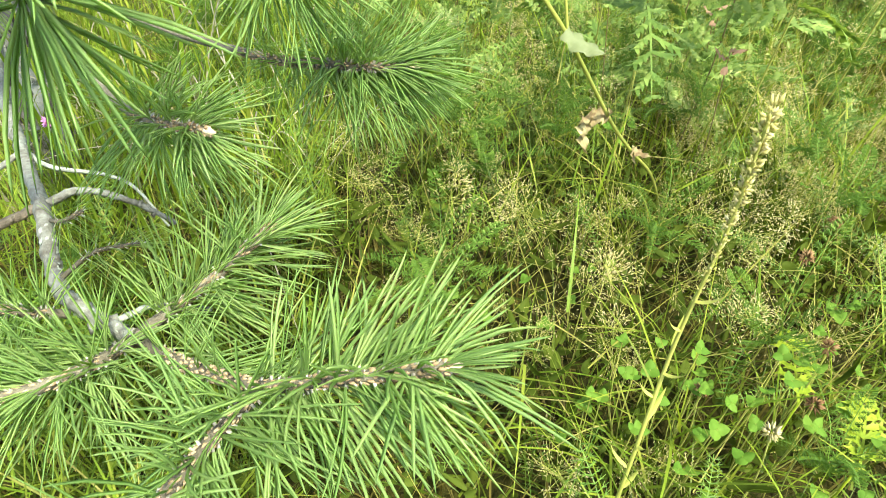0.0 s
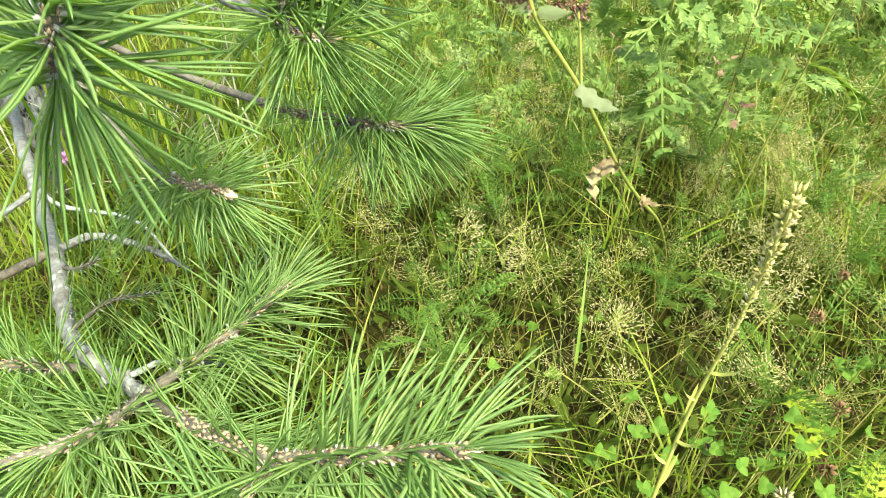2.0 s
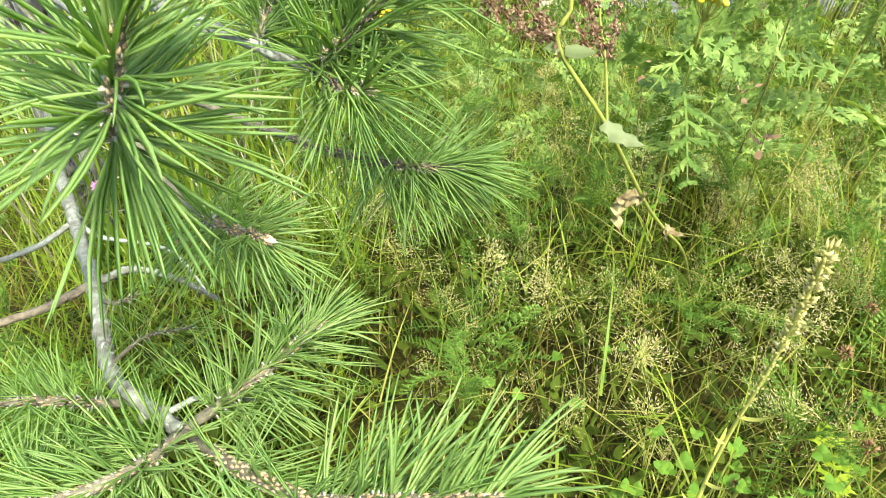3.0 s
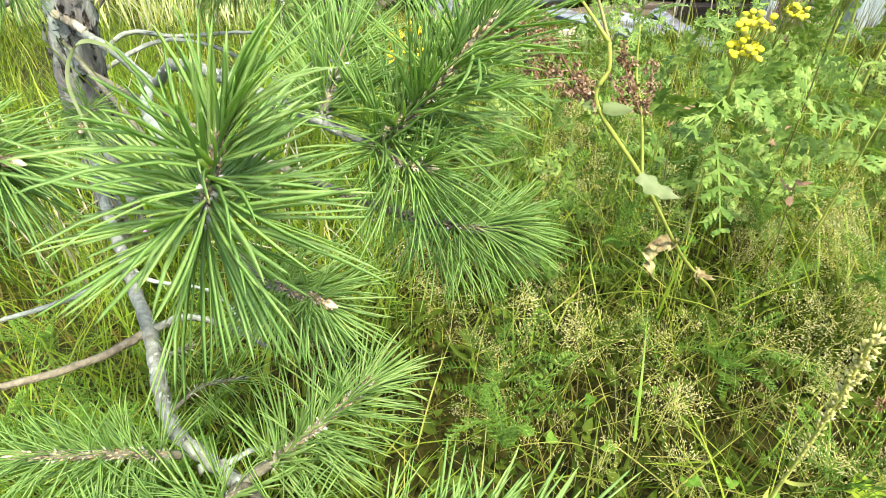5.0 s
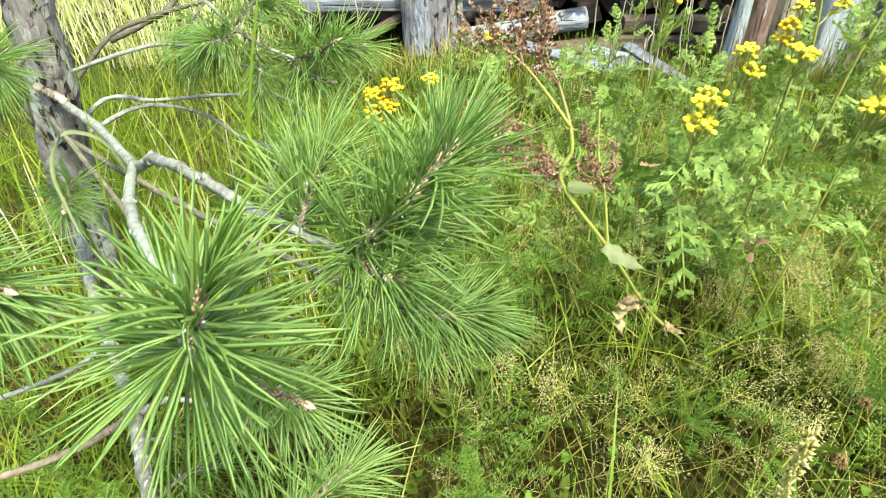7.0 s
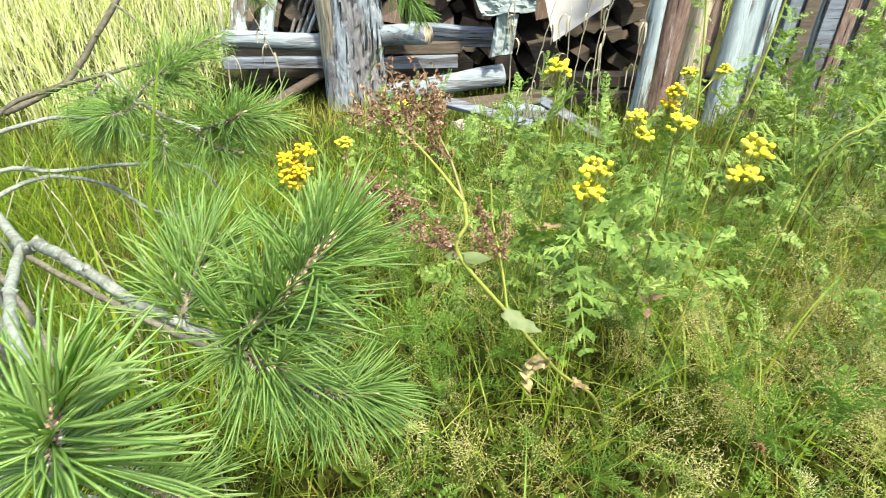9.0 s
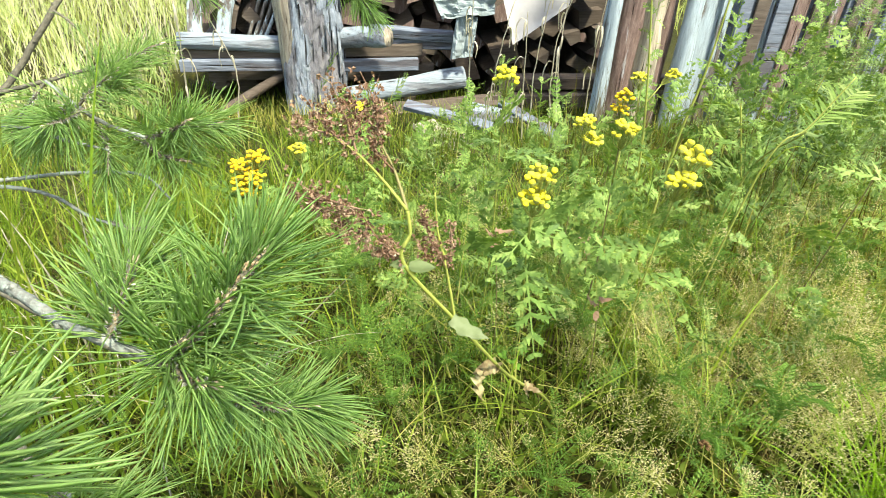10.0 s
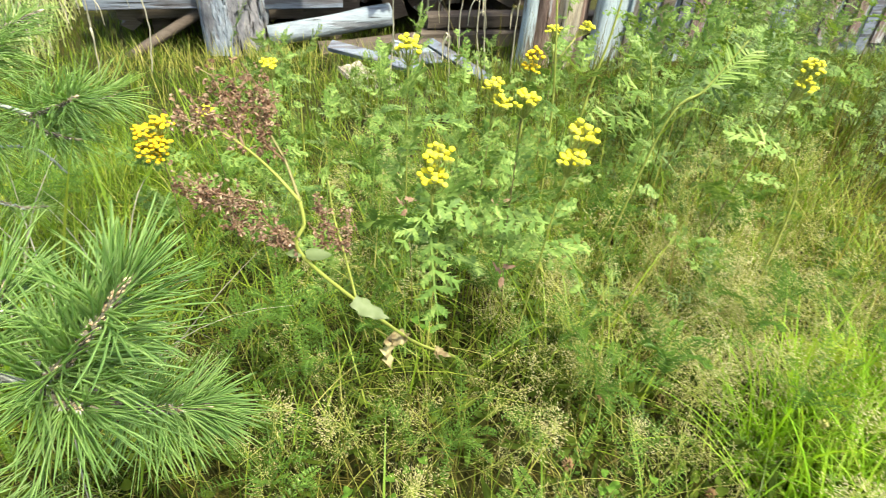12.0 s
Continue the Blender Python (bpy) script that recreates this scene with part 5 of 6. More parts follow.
YARROW = [yarrow_leaf(s) for s in (0.09, 0.12, 0.15)]
yr = thing("yarrow_plant", (0, 0, 0), "yarrow tuft with soft feathery green leaves", "plant", "yarrow tufts")
for k in range(7):
    o = part("leaf", YARROW[k % 3], None, yr)
    o.matrix_basis = Euler((R.uniform(-0.3, 0.3), R.uniform(-0.95, -0.25), k * 0.9 + R.uniform(-0.3, 0.3))).to_matrix().to_4x4()
yr.location = (0.02, 0.62, 0.36)
for k in range(85):
    x, y = R.uniform(-0.6, 1.4), R.uniform(0.22, 1.6)
    z = lie(x, y) + R.uniform(0.13, 0.25)
    copy_thing(yr, Matrix.Translation((x, y, z)) @ Euler((R.uniform(-0.3, 0.3), R.uniform(-0.3, 0.3), R.uniform(0, 6.28))).to_matrix().to_4x4() @ Matrix.Scale(R.uniform(0.7, 1.1), 4))


def scatter(name, mesh, spots, mats, label):
    """Many transformed copies of one small leaf, joined into one mesh."""
    base = np.array([v.co[:] for v in mesh.vertices])
    quads = np.array([p.vertices[:] for p in mesh.polygons], dtype=np.int32)
    n, nv = len(spots), len(base)
    co = np.empty((n, nv, 3))
    for i, m4 in enumerate(spots):
        a = np.array(m4)
        co[i] = base @ a[:3, :3].T + a[:3, 3]
    fc = (quads[None] + (np.arange(n, dtype=np.int32) * nv)[:, None, None]).reshape(-1, quads.shape[1])
    me = bpy.data.meshes.new(name)
    me.vertices.add(n * nv)
    me.vertices.foreach_set("co", co.reshape(-1))
    me.loops.add(fc.size)
    me.loops.foreach_set("vertex_index", fc.reshape(-1))
    me.polygons.add(len(fc))
    me.polygons.foreach_set("loop_start", (np.arange(len(fc)) * fc.shape[1]).astype(np.int32))
    for m_ in mats:
        me.materials.append(m_)
    me.update(calc_edges=True)
    return tagged(new(name, me), label, "foliage", kind="stuff")


def plain_feather(length, pairs, width):
    m = Mesh()

    def sliver(a, b, w, s):
        h = s.normalized() * w / 2
        m.add([a - h, a + h, b + h * 0.4, b - h * 0.4], [(0, 1, 2, 3)])
    rib = [Vector((length * f, 0, length * (0.35 * f - 0.3 * f * f))) for f in np.linspace(0, 1, pairs + 1)]
    for i in range(pairs):
        sliver(rib[i], rib[i + 1], 0.0013, Vector((0, 1, 0)))
        L = width * math.sin(math.pi * (0.15 + 0.75 * i / pairs)) ** 0.6
        for s in (-1, 1):
            v = Vector((0.45, s, R.uniform(-0.1, 0.5))).normalized()
            e = rib[i] + v * L
            sliver(rib[i], e, 0.0011, Vector((1, 0, 0.2)))
            sliver(rib[i] + v * L * 0.45, rib[i] + v * L * 0.45 + Vector((0.9, s * 0.5, 0.4)) * L * 0.42, 0.001, Vector((0.2, 1, 0)))
            sliver(rib[i] + v * L * 0.5, rib[i] + v * L * 0.5 + Vector((-0.2, s * 0.8, -0.4)) * L * 0.42, 0.001, Vector((1, 0.2, 0)))
    return m.data("feather", [M_YARROW])


for nm, ln, cnt in (("yarrow_sward", 0.10, 420), ("yarrow_undergrowth", 0.14, 200)):
    spots = []
    for k in range(cnt):
        x, y = R.uniform(-0.5, 1.6), R.uniform(0.2, 2.0)
        z = lie(x, y) + R.uniform(0.05, 0.22)
        spots.append(Matrix.Translation((x, y, z)) @ Euler((R.gauss(0, 0.5), R.uniform(-0.9, 0.25), R.uniform(0, 6.28))).to_matrix().to_4x4() @ Matrix.Scale(R.uniform(0.7, 1.2), 4))
    scatter(nm, plain_feather(ln, 15, 0.013), spots, [M_YARROW], "soft feathery yarrow leaves all through the sward")


# broad low leaves under the grass; its shade is put into their dark colour
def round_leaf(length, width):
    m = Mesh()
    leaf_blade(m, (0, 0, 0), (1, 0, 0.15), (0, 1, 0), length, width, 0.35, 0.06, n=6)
    return m.data("round_leaf", [M_LOW_SHADED])


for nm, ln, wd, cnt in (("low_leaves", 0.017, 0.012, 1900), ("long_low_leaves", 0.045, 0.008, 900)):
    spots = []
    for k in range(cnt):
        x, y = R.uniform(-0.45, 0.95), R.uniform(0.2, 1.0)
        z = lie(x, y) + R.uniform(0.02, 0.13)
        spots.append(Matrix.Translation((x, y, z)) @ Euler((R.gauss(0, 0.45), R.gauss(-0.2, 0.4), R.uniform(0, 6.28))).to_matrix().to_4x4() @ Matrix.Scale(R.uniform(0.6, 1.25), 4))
    scatter(nm, round_leaf(ln, wd), spots, [M_LOW_SHADED], "broad green leaves low among the grass, coloured dark for shade")


# ---- bent grass in seed ----
def panicle(height, nb, ns, mat_stem):
    st = Mesh()
    lean = R.uniform(-0.08, 0.08)
    path = bez([(0, 0, 0), (lean * 0.3, 0.01, height * 0.5), (lean, 0.02, height)], 8)
    st.tube(path, taper(len(path), 0.0007, 0.0003), 4, cap=False)
    sp_ = Mesh()
    k0 = int(len(path) * 0.58)
    for b in range(nb):
        q = R.uniform(k0, len(path) - 1.01)
        j = int(q)
        c = path[j].lerp(path[j + 1], q - j)
        g = (q - k0) / (len(path) - 1 - k0)
        a = R.uniform(0, 6.28)
        L = (0.055 * (1 - g) + 0.014) * R.uniform(0.6, 1.15)
        v = Vector((math.cos(a), math.sin(a), R.uniform(0.05, 0.7))).normalized()
        st.tube([c, c + v * L * 0.6, c + v * L + Vector((0, 0, -0.002))], (0.0003, 0.00025, 0.0002), 3, cap=False)
        for s in range(ns):
            e = c + v * L * R.uniform(0.45, 1.0) + Vector((R.gauss(0, 1), R.gauss(0, 1), R.gauss(0, 1))) * 0.0045
            w = (v + Vector((R.gauss(0, 0.35), R.gauss(0, 0.35), R.gauss(0, 0.35)))).normalized()
            sp_.blob(e, w, R.uniform(0.0038, 0.0064), R.uniform(0.0005, 0.0008), sides=3)
    return st.data("stalk", [mat_stem]), sp_.data("panicle", [M_SPIKELET])


PAN = [panicle(R.uniform(0.25, 0.33), 34, 6, M_STEM) for k in range(5)]
first = []
for s, p in PAN:
    t = thing("bent_grass", (0, 0, 0), "bent grass stalk with an airy straw-coloured seed panicle", "grass", "bent grass in seed")
    part("stalk", s, None, t)
    part("panicle", p, None, t)
    first.append(t)
used = set()
knots = [(0.21, 0.65), (0.43, 1.17), (0.66, 1.07), (0.65, 0.89), (0.69, 0.81), (0.92, 0.86), (0.58, 0.60), (0.89, 0.75), (0.60, 0.70), (0.29, 0.67), (-0.06, 0.72), (0.05, 0.58), (0.03, 0.47), (0.24, 0.48), (0.18, 1.25), (0.55, 1.34)]
for k in range(299):
    if k < 54:
        x, y = R.uniform(-0.1, 1.35), R.uniform(0.36, 1.4)
    elif k < 109:
        x, y = R.gauss(0.98, 0.27), R.gauss(0.85, 0.22)
    elif k < 157:
        kx, ky = knots[k % 16]
        x, y = R.gauss(kx, 0.032), R.gauss(ky, 0.032)
    elif k < 247:
        x, y = R.gauss(0.86, 0.19), R.gauss(0.70, 0.15)
    elif k < 250:
        x, y = R.gauss(0.12, 0.14), R.gauss(0.75, 0.14)
    else:
        x, y = R.uniform(0.2, 1.5), R.uniform(0.85, 1.7)
    mt = Matrix.Translation((x, y, lie(x, y))) @ Euler((R.gauss(0, 0.45), R.gauss(0, 0.45), R.uniform(0, 6.28))).to_matrix().to_4x4() @ Matrix.Scale(R.uniform(0.7, 1.05) * (1.15 if k >= 157 else 1.0), 4)
    i = k % 5
    if i not in used:
        used.add(i)
        first[i].matrix_basis = mt
    else:
        copy_thing(first[i], mt)


# ---- the woodpile ----
def log_mesh(a, b, r0, r1, mats, sides=18, steps=10, knobbly=0.05, seed=0):
    """A log with uneven girth; the second material covers its sawn ends."""
    m = Mesh()
    a, b = Vector(a), Vector(b)
    d = (b - a).normalized()
    u = d.orthogonal().normalized()
    w = d.cross(u)
    pts = []
    for i in range(steps + 1):
        f = i / steps
        c = a.lerp(b, f) + u * 0.25 * r0 * noise.noise((f * 2, seed, 0)) + w * 0.25 * r0 * noise.noise((f * 2, seed, 5))
        for s in range(sides):
            an = 6.2832 * s / sides
            r = (r0 + (r1 - r0) * f) * (1 + knobbly * 2 * noise.noise((math.cos(an) * 1.6, math.sin(an) * 1.6 + seed, f * 5)))
            pts.append(c + (u * math.cos(an) + w * math.sin(an)) * r)
    m.add(pts, [(i * sides + s, i * sides + (s + 1) % sides, (i + 1) * sides + (s + 1) % sides, (i + 1) * sides + s) for i in range(steps) for s in range(sides)])
    k = len(m.v)
    m.v += [tuple(a - d * 0.004), tuple(b + d * 0.004)]
    for s in range(sides):
        m.f.append(((s + 1) % sides, s, k))
        m.f.append((steps * sides + s, steps * sides + (s + 1) % sides, k + 1))
        m.mi += [1, 1]
    return m.data("log", mats)


def split_mesh(a, b, r, mats):
    """A split billet: an uneven wedge with a sawn face at each end."""
    m = Mesh()
    a, b = Vector(a), Vector(b)
    k = R.choice((3, 4, 4, 5))
    turn = R.uniform(0, 6.28)
    ring = []
    for s in range(k):
        an = turn + 6.2832 * s / k + R.uniform(-0.3, 0.3)
        ring.append((math.cos(an) * r * R.uniform(0.8, 1.35), math.sin(an) * r * R.uniform(0.7, 1.05)))
    pts = []
    for i in range(5):
        c = a.lerp(b, i / 4)
        for p, q in ring:
            g = R.uniform(0.93, 1.07)
            pts.append(c + Vector((p * g, 0, q * g)))
    m.add(pts, [(i * k + s, i * k + (s + 1) % k, (i + 1) * k + (s + 1) % k, (i + 1) * k + s) for i in range(4) for s in range(k)])
    m.add([pts[s] for s in range(k)], [tuple(range(k - 1, -1, -1))], 1)
    m.add([pts[4 * k + s] for s in range(k)], [tuple(range(k))], 1)
    return m.data("split_log", mats, False)


def plank_mesh(a, b, height, thick, mat, seed=0, tilt=0.0):
    """A sawn plank between two points, with worn edges and a slight warp."""
    m = Mesh()
    a, b = Vector(a), Vector(b)
    d = (b - a).normalized()
    side = d.cross(Vector((0, 0, 1)))
    side = side.normalized() if side.length > 0.1 else Vector((0, -1, 0))
    up = side.cross(d).normalized()
    rot = Matrix.Rotation(tilt, 3, d)
    side, up = rot @ side, rot @ up
    h, t, e = height / 2, thick / 2, min(height, thick) * 0.12
    ring = [(-t, -h + e), (-t + e, -h), (t - e, -h), (t, -h + e), (t, h - e), (t - e, h), (-t + e, h), (-t, h - e)]
    n = 9
    pts = []
    for i in range(n):
        f = i / (n - 1)
        c = a.lerp(b, f) + up * 0.1 * height * noise.noise((f * 2.2, seed, 1)) + side * 0.1 * thick * noise.noise((f * 2, seed, 4))
        for j, (p, q) in enumerate(ring):
            g = 1 + 0.07 * noise.noise((f * 6, j * 0.7, seed))
            pts.append(c + side * p * g + up * q * g)
    fs = [(i * 8 + j, i * 8 + (j + 1) % 8, (i + 1) * 8 + (j + 1) % 8, (i + 1) * 8 + j) for i in range(n - 1) for j in range(8)]
    fs += [tuple(range(7, -1, -1)), tuple((n - 1) * 8 + j for j in range(8))]
    m.add(pts, fs)
    return m.data("plank", [mat], False)


def plank(name, a, b, height, thick, mat, label, group="planks in the woodpile", tilt=0.0):
    c = (Vector(a) + Vector(b)) / 2
    ob = new(name, plank_mesh(Vector(a) - c, Vector(b) - c, height, thick, mat, R.uniform(0, 90), tilt))
    ob.location = c
    return tagged(ob, label, "plank", group)


def log(name, a, b, r0, r1, mats, label, group="logs in the woodpile", category="log", knobbly=0.05):
    c = (Vector(a) + Vector(b)) / 2
    ob = new(name, log_mesh(Vector(a) - c, Vector(b) - c, r0, r1, mats, knobbly=knobbly, seed=R.uniform(0, 90)))
    ob.location = c
    return tagged(ob, label, category, group)


def slab(name, quad, thick, mat, label, category, group="", crumple=0.0, n=9):
    """A bent sheet over four corners, with real thickness."""
    q = [Vector(p) for p in quad]
    nrm = (q[1] - q[0]).cross(q[3] - q[0]).normalized()
    sd = R.uniform(0, 50)
    pts = []
    for s in (0, 1):
        for i in range(n):
            for j in range(n):
                f, g = i / (n - 1), j / (n - 1)
                p = q[0].lerp(q[1], f).lerp(q[3].lerp(q[2], f), g)
                pts.append(p + nrm * (crumple * (noise.noise((f * 3, g * 3, sd)) + 0.4 * noise.noise((f * 8, g * 8, sd))) - s * thick))
    fs = []
    for i in range(n - 1):
        for j in range(n - 1):
            k = i * n + j
            fs.append((k, k + 1, k + n + 1, k + n))
            k += n * n
            fs.append((k, k + n, k + n + 1, k + 1))
    rim = [i for i in range(n)] + [i * n + n - 1 for i in range(1, n)] + [(n - 1) * n + i for i in range(n - 2, -1, -1)] + [i * n for i in range(n - 2, 0, -1)]
    for a, b in zip(rim, rim[1:] + rim[:1]):
        fs.append((a, b, b + n * n, a + n * n))
    c = sum(q, Vector()) / 4
    m = Mesh()
    m.add([p - c for p in pts], fs)
    ob = new(name, m.data(name, [mat], crumple == 0.015))
    ob.location = c
    return tagged(ob, label, category, group)


# the thick bark-covered post with a bare strip down one side
post = thing("log_post", (-0.21, 4.24, lie(-0.21, 4.24) - 0.1), "thick upright log post with grey peeling bark", "post")
body = part("log", log_mesh((0.03, 0, 0), (-0.07, 0, 1.9), 0.2, 0.185, [M_BARK, M_WOODPALE], 36, 40, 0.11, 3.0), None, post)
bm_ = Mesh()
pts = []
for k in range(23):
    f0 = k / 22
    for a in range(7):
        an = radians(186 + a * 9)
        r = 0.206 + 0.007 * noise.noise((k * 0.5, a * 0.9, 2)) - (0.012 if a in (0, 6) else 0)
        pts.append((0.03 - 0.1 * f0 + r * math.cos(an), r * math.sin(an), f0 * 1.9))
bm_.add(pts, [(k * 7 + a, k * 7 + a + 1, k * 7 + a + 8, k * 7 + a + 7) for k in range(22) for a in range(6)])
part("bare_strip", bm_, [M_WOODPALE], post, "bare yellowish strip where the bark is gone")
fl = Mesh()
for k in range(120):
    an = radians(R.uniform(255, 372))
    z = R.uniform(0.05, 1.6)
    x0 = 0.03 - 0.1 * z / 1.9
    o = Vector((math.cos(an), math.sin(an), 0))
    t = Vector((-math.sin(an), math.cos(an), 0))
    c = Vector((x0, 0, z)) + o * 0.196
    w, h = R.uniform(0.01, 0.03), R.uniform(0.04, 0.13)
    fl.add([c - t * w - Vector((0, 0, h)), c + t * w - Vector((0, 0, h * 0.6)), c + t * w * 0.8 + Vector((0, 0, h)), c - t * w * 0.9 + Vector((0, 0, h)), c + o * R.uniform(0.008, 0.018) - Vector((0, 0, h * 0.3))], [(0, 1, 4), (1, 2, 4), (2, 3, 4), (3, 0, 4)])
tagged(part("flaky_bark", fl, [M_BARK], post, "lifted grey bark flakes"), kind="stuff")

log("round_rail", (-1.02, 4.25, 0.02), (-0.2, 4.25, -0.005), 0.052, 0.05, [M_WHITELOG, M_GREYWOOD], "pale peeled rail lying on the planks")
plank("plank", (-1.03, 4.28, -0.065), (-0.1, 4.28, -0.085), 0.06, 0.05, M_DARKWOOD, "dark brown old plank in the stack")
plank("plank", (-1.03, 4.24, -0.135), (0.47, 4.24, -0.125), 0.075, 0.06, M_GREYWOOD, "grey weathered plank in the stack")
plank("plank", (-0.9, 4.45, -0.24), (0.6, 4.45, -0.24), 0.12, 0.06, M_DARKWOOD, "dark brown old plank in the stack")
plank("plank", (-0.1, 4.27, -0.05), (0.50, 4.30, -0.045), 0.08, 0.05, M_DARKWOOD, "dark brown old plank in the stack")
log("log", (-0.05, 4.25, 0.03), (0.27, 4.05, 0.10), 0.065, 0.06, [M_WHITELOG, M_WOODPALE], "short pale log with a sawn end")
plank("plank", (0.15, 4.3, 0.075), (0.70, 4.28, 0.045), 0.07, 0.05, M_GREYWOOD, "grey weathered plank in the stack", tilt=0.3)
plank("plank", (0.25, 4.33, 0.0), (0.75, 4.33, -0.03), 0.06, 0.06, M_GREYWOOD, "grey weathered plank in the stack")
log("log", (0.0, 4.12, -0.30), (0.775, 4.2, -0.20), 0.062, 0.068, [M_WHITELOG, M_WOODPALE], "pale peeled log lying across the stack")
log("log", (-0.86, 4.05, -0.42), (-0.36, 4.3, -0.19), 0.033, 0.03, [M_DARKWOOD, M_DARKWOOD], "grey pole leaning against the post")
plank("plank", (0.3, 4.05, -0.37), (1.15, 4.1, -0.33), 0.05, 0.12, M_DARKWOOD, "dark grey-brown board lying flat at the foot of the stack", tilt=0.4)
plank("plank", (0.75, 4.0, -0.33), (1.5, 3.9, -0.47), 0.035, 0.09, M_WHITELOG, "pale split board sloping to the ground", tilt=0.3)
slab("loose_board", [(0.40, 3.75, -0.40), (0.75, 3.65, -0.39), (0.68, 3.35, -0.33), (0.45, 3.45, -0.34)], 0.02, M_WOODPALE, "pale loose board on the grass", "board", crumple=0.01)
slab("loose_board", [(0.75, 3.9, -0.34), (1.05, 3.9, -0.36), (1.0, 3.62, -0.38), (0.8, 3.65, -0.37)], 0.02, M_GREYWOOD, "grey loose board on the grass", "board", crumple=0.01)
slab("broken_board", [(0.347, 3.30, -0.17), (0.482, 3.42, -0.20), (0.654, 3.10, -0.21), (0.462, 3.08, -0.23)], 0.018, M_WOODPALE, "pale broken board tipped on the grass", "board", crumple=0.03)
plank("broken_lath", (0.339, 3.6, -0.16), (0.80, 3.36, -0.21), 0.03, 0.07, M_GREYWOOD, "pale broken lath lying on the boards", tilt=0.3)
plank("broken_lath", (0.929, 3.72, -0.20), (1.20, 3.28, -0.26), 0.025, 0.06, M_GREYWOOD, "grey broken lath sloping to the grass", tilt=0.4)
for a, b, r in [((0.625, 1.2, 0.57), (0.573, 1.2, 0.95), 0.0032), ((0.688, 1.2, 0.62), (0.725, 1.2, 0.95), 0.0036), ((0.746, 1.0, 0.683), (0.86, 1.0, 0.855), 0.0022)]:
    a, b = Vector(a), Vector(b)
    f = Vector(foot_of(a.x - (b.x - a.x) * 0.5, a.y + 0.02))
    t = thing("grass_culm", f, "tall bare yellow-green grass stalk", "grass", "tall stalks")
    m = Mesh()
    path = bez([Vector((0, 0, 0)), a - f, a.lerp(b, 0.5) - f + Vector((0.006, 0, 0)), b - f], 8)
    m.tube(path, taper(len(path), r, r * 0.5), 6)
    part("stem", m, [M_YSTALK], t)
    m = Mesh()
    lp = bez([a - f, a - f + Vector((0.03, -0.02, 0.06)), a - f + Vector((0.09, -0.04, 0.05))], 6)
    m.ribbon(lp, taper(len(lp), 0.006, 0.001), Vector((0.2, 1, 0)), 0, 0.2)
    part("leaf", m, [M_BLADE], t)
plank("beam", (1.0, 4.15, -0.22), (2.2, 4.15, -0.22), 0.09, 0.1, M_DARKWOOD, "dark cracked beam in the woodpile")
plank("beam", (0.95, 4.12, -0.33), (2.2, 4.12, -0.34), 0.11, 0.1, M_DARKWOOD, "dark cracked beam in the woodpile")
plank("leaning_board", (-0.75, 4.3, 0.05), (-0.68, 4.45, 0.42), 0.09, 0.03, M_WHITEWOOD, "pale board leaning behind the rail", tilt=1.57)
plank("leaning_board", (-0.92, 4.3, 0.05), (-0.90, 4.45, 0.42), 0.09, 0.03, M_WHITEWOOD, "pale board leaning behind the rail", tilt=1.57)
for k in range(4):
    log("stick", (-0.60 + 0.035 * k, 4.32, 0.03), (-0.46 + 0.05 * k, 4.5, 0.40), 0.012, 0.010, [M_WHITEWOOD, M_WOODPALE], "thin pale stick leaning on the rail", "thin sticks")
# firewood stacked in the dark
for r in range(8):
    x = -0.95 + R.uniform(0, 0.1)
    while x < 1.75:
        rr = R.uniform(0.045, 0.115)
        z = -0.36 + 0.125 * r + R.uniform(-0.035, 0.035)
        y = 4.46 + R.uniform(-0.12, 0.3)
        if R.random() < 0.16:
            x += rr * 1.6
            continue
        ob = new("split_log", split_mesh((0, 0, 0), (R.uniform(-0.06, 0.06), 0.6, R.uniform(-0.03, 0.03)), rr, [M_DARKWOOD, R.choice([M_REDWOOD, M_DARKWOOD, M_DARKWOOD])]))
        ob.location = (x + rr, y, z)
        tagged(ob, "split firewood billet with a brown sawn end", "log", "firewood stack")
        x += rr * 1.8 + R.uniform(0.0, 0.02)
# unseen boards added to close the stack's back and keep its gaps dark
rear = tagged(new("wall_rear"), "unseen dark boards added behind the firewood to keep its gaps dark", "wall", kind="structure")
for k in range(16):
    part("board", plank_mesh((-0.98 + 0.22 * k, 5.2, -0.75), (-0.98 + 0.22 * k, 5.2, R.uniform(1.1, 1.2)), 0.218, 0.04, M_DARKWOOD, R.uniform(0, 90)), None, rear)
slab("roofing_sheet", [(0.93, 4.2, 0.50), (1.45, 4.22, 0.50), (1.42, 4.18, 0.26), (1.07, 4.14, 0.03)], 0.006, M_SHEET, "pale rigid sheet hanging over the firewood", "sheet", crumple=0.015)
slab("felt_scrap", [(0.50, 4.22, 0.40), (0.95, 4.2, 0.42), (0.93, 4.12, 0.22), (0.60, 4.12, 0.19)], 0.008, M_FELT, "torn grey roofing felt on the stack", "felt", crumple=0.11, n=17)
slab("felt_scrap", [(0.70, 4.15, 0.22), (0.83, 4.13, 0.20), (0.80, 4.08, -0.03), (0.66, 4.10, -0.05)], 0.008, M_FELT, "torn grey roofing felt hanging down", "felt", crumple=0.06, n=15)

# the shed's corner: split posts and boards, each weathered its own way
U = "upright posts of the shed"


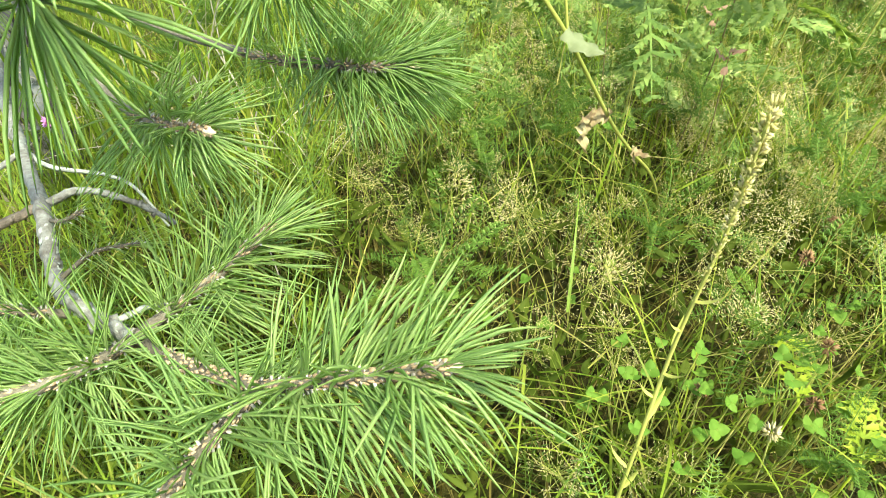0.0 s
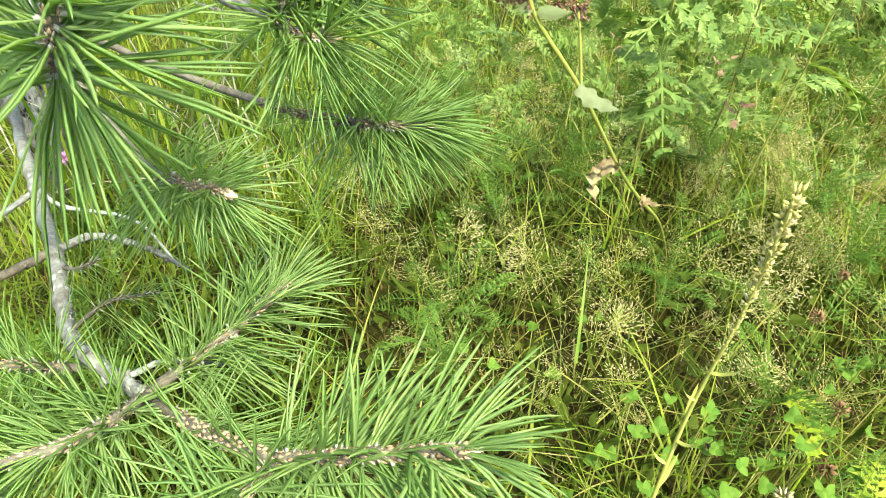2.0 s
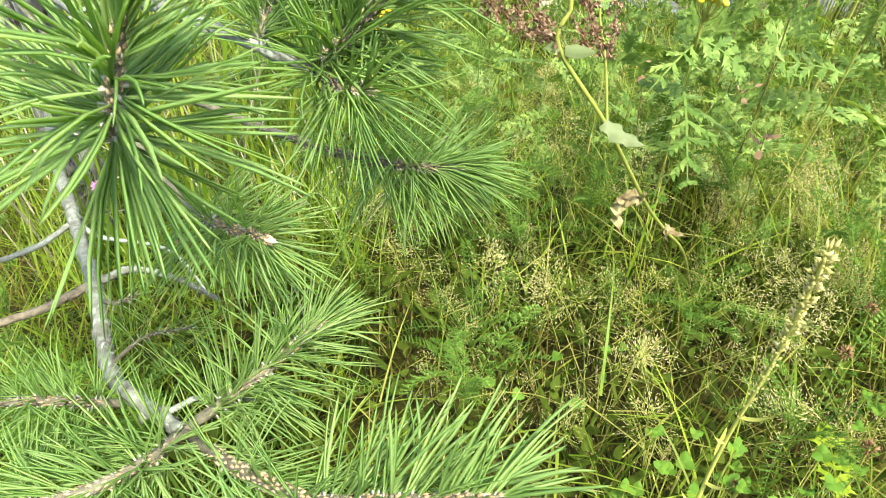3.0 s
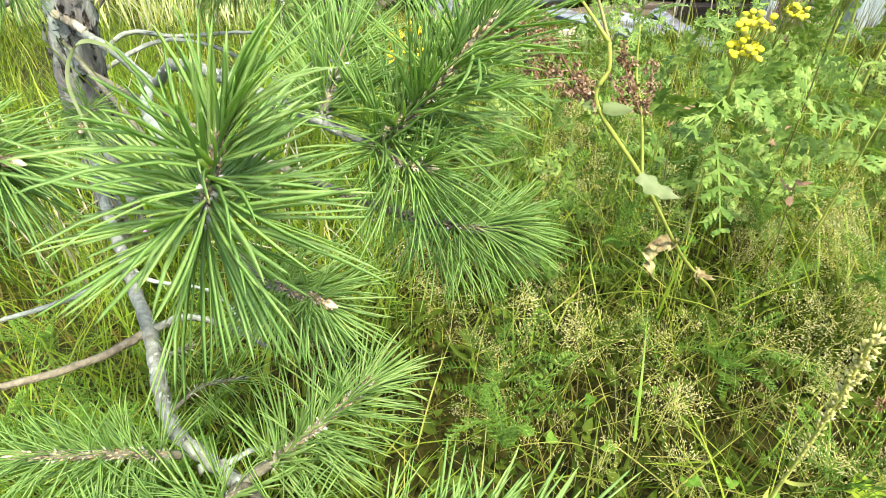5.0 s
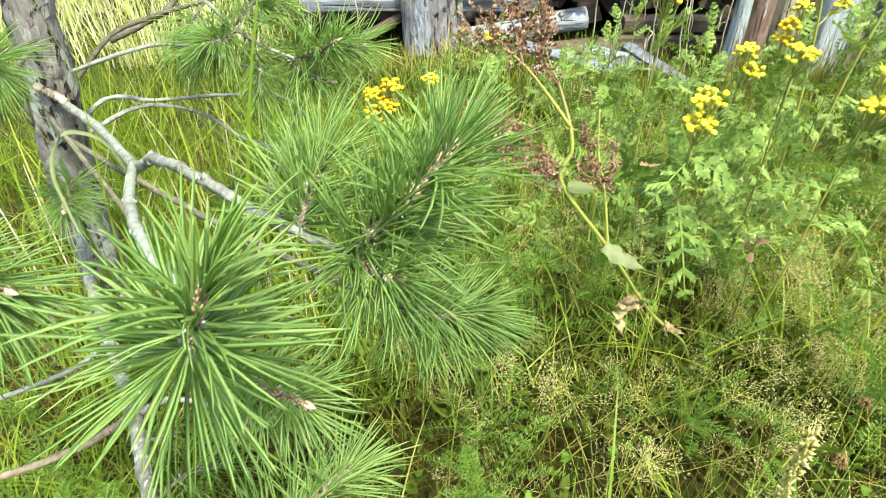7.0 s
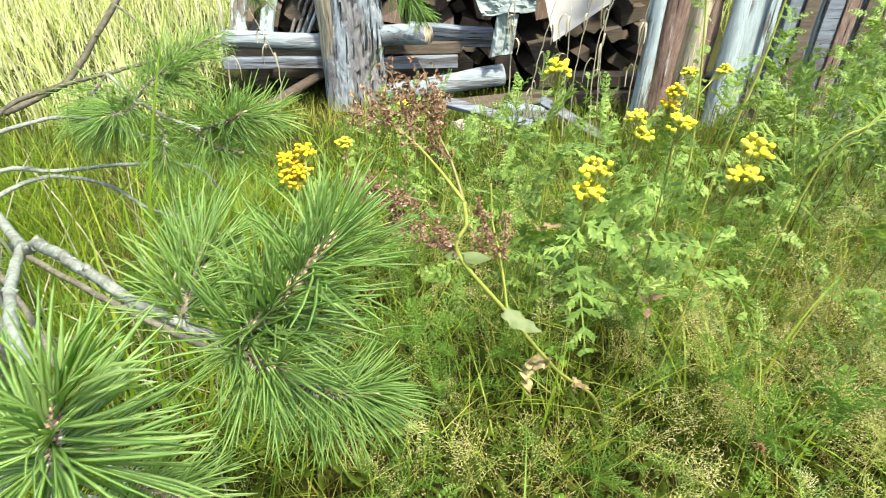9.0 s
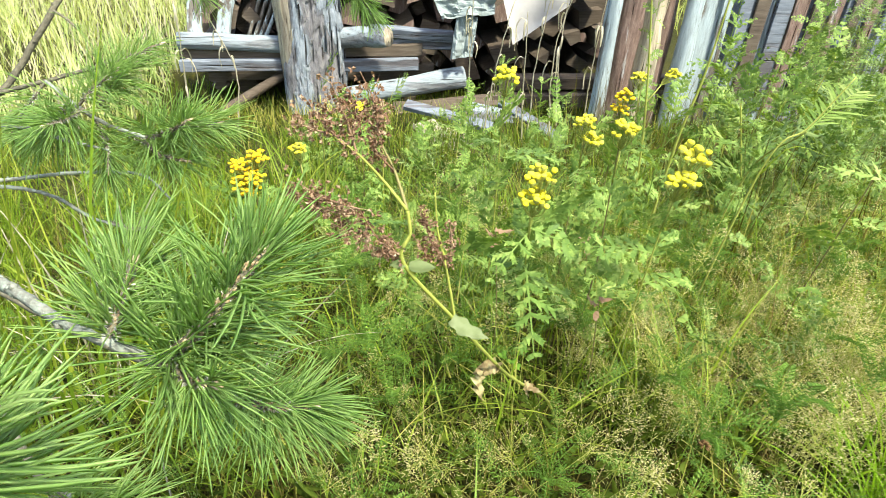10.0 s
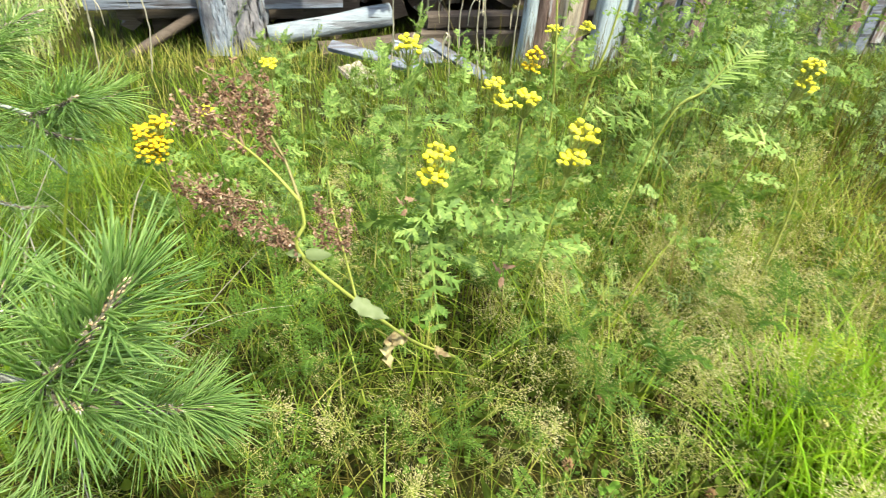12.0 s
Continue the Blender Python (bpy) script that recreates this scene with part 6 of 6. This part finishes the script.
def old_post(x, y, w, depth, lean, mats, label, strips):
    """A flaking post: a core with splintered strips proud of it."""
    z0 = lie(x, y) - 0.08
    t = thing("shed_post", (x, y, z0), label, "post", U)
    part("core", plank_mesh((0, 0, 0), (lean, 0.02, 1.75), w, depth, mats[0], R.uniform(0, 90)), None, t)
    for k in range(strips):
        f = -0.5 + (k + 0.5) / strips + R.uniform(-0.04, 0.04)
        za = R.uniform(0, 0.2)
        zb = R.uniform(1.2, 1.72)
        sw = w / strips * R.uniform(0.5, 0.95)
        part("splinter", plank_mesh((f * w + lean * za / 1.75, -depth / 2 - 0.008, za), (f * w + lean * zb / 1.75 + R.uniform(-0.01, 0.01), -depth / 2 - R.uniform(0.004, 0.02), zb), sw, 0.02, mats[1 + k % (len(mats) - 1)], R.uniform(0, 90)), None, t)
    return t


def round_post(x, y, r, lean, mats, label, knob=0.12):
    z0 = lie(x, y) - 0.08
    ob = new("shed_post", log_mesh((0, 0, 0), (lean, 0.02, 1.8), r, r * 0.93, mats, 20, 30, knob, R.uniform(0, 90)))
    ob.location = (x, y, z0)
    return tagged(ob, label, "post", U)


round_post(1.465, 3.56, 0.042, 0.03, [M_WHITEWOOD, M_WOODPALE], "whitened splintered post at the shed corner", 0.2)
round_post(1.575, 3.62, 0.085, 0.03, [M_REDWOOD, M_WOODPALE], "dark reddish flaking post at the shed corner", 0.15)
round_post(1.715, 3.57, 0.062, 0.02, [M_WOODPALE, M_WOODPALE], "bare yellowish post at the shed corner", 0.2)
round_post(1.82, 3.66, 0.06, 0.02, [M_REDWOOD, M_WOODPALE], "brown rotten post at the shed corner", 0.25)
round_post(1.925, 3.56, 0.05, 0.04, [M_WHITEWOOD, M_WOODPALE], "narrow whitened post at the shed corner", 0.2)
old_post(2.09, 3.64, 0.21, 0.06, 0.0, [M_WHITEWOOD, M_WHITEWOOD, M_WHITEWOOD, M_WHITEWOOD], "wide pale board at the shed corner", 2)
old_post(2.34, 3.66, 0.20, 0.06, 0.0, [M_GREYWOOD, M_GREYWOOD, M_DARKWOOD], "grey weathered board of the shed wall", 2)
for k in range(12):
    old_post(2.58 + 0.24 * k, 3.68, 0.22, 0.05, 0.0, [M_WHITEWOOD, M_GREYWOOD, M_REDWOOD] if k % 3 == 0 else [M_GREYWOOD, M_DARKWOOD, M_REDWOOD], "weathered grey and brown board of the shed wall", 2)

# dry stalks before the dark of the stack
for x, y, h in [(1.02, 3.4, 0.95), (1.12, 3.3, 1.0), (1.2, 3.45, 0.9), (0.72, 3.2, 0.75), (0.58, 3.0, 0.8), (-0.62, 3.6, 0.7), (-0.85, 3.5, 0.75), (1.3, 3.3, 0.9), (0.86, 2.9, 0.7)]:
    t = thing("dry_stalk", foot_of(x, y), "tall dry straw-coloured weed stalk with withered leaves", "plant", "dry stalks")
    m = Mesh()
    path = wobble(bez([(0, 0, 0), (R.uniform(-0.04, 0.04), 0, h * 0.5), (R.uniform(-0.1, 0.1), -0.05, h)], 8), 0.004)
    m.tube(path, taper(len(path), 0.0042, 0.002), 6)
    part("stem", m, [M_DRY], t)
    for k in range(6):
        j = R.randrange(6, len(path))
        a = R.uniform(0, 6.28)
        w = Vector((math.cos(a), math.sin(a), 0))
        m = Mesh()
        L = R.uniform(0.05, 0.13)
        lp = bez([path[j], path[j] + w * L * 0.25 + Vector((0, 0, L * 0.1)), path[j] + w * L * 0.45 - Vector((0, 0, L * 0.3)), path[j] + w * L * R.uniform(0.3, 0.5) - Vector((0, 0, L))], 4)
        m.ribbon(lp, [0.002 + 0.009 * math.sin(math.pi * q / len(lp)) for q in range(len(lp))], Vector((-math.sin(a), math.cos(a), R.uniform(-0.5, 0.5))), 0, 0.35)
        part("leaf", m, [M_DRY], t)
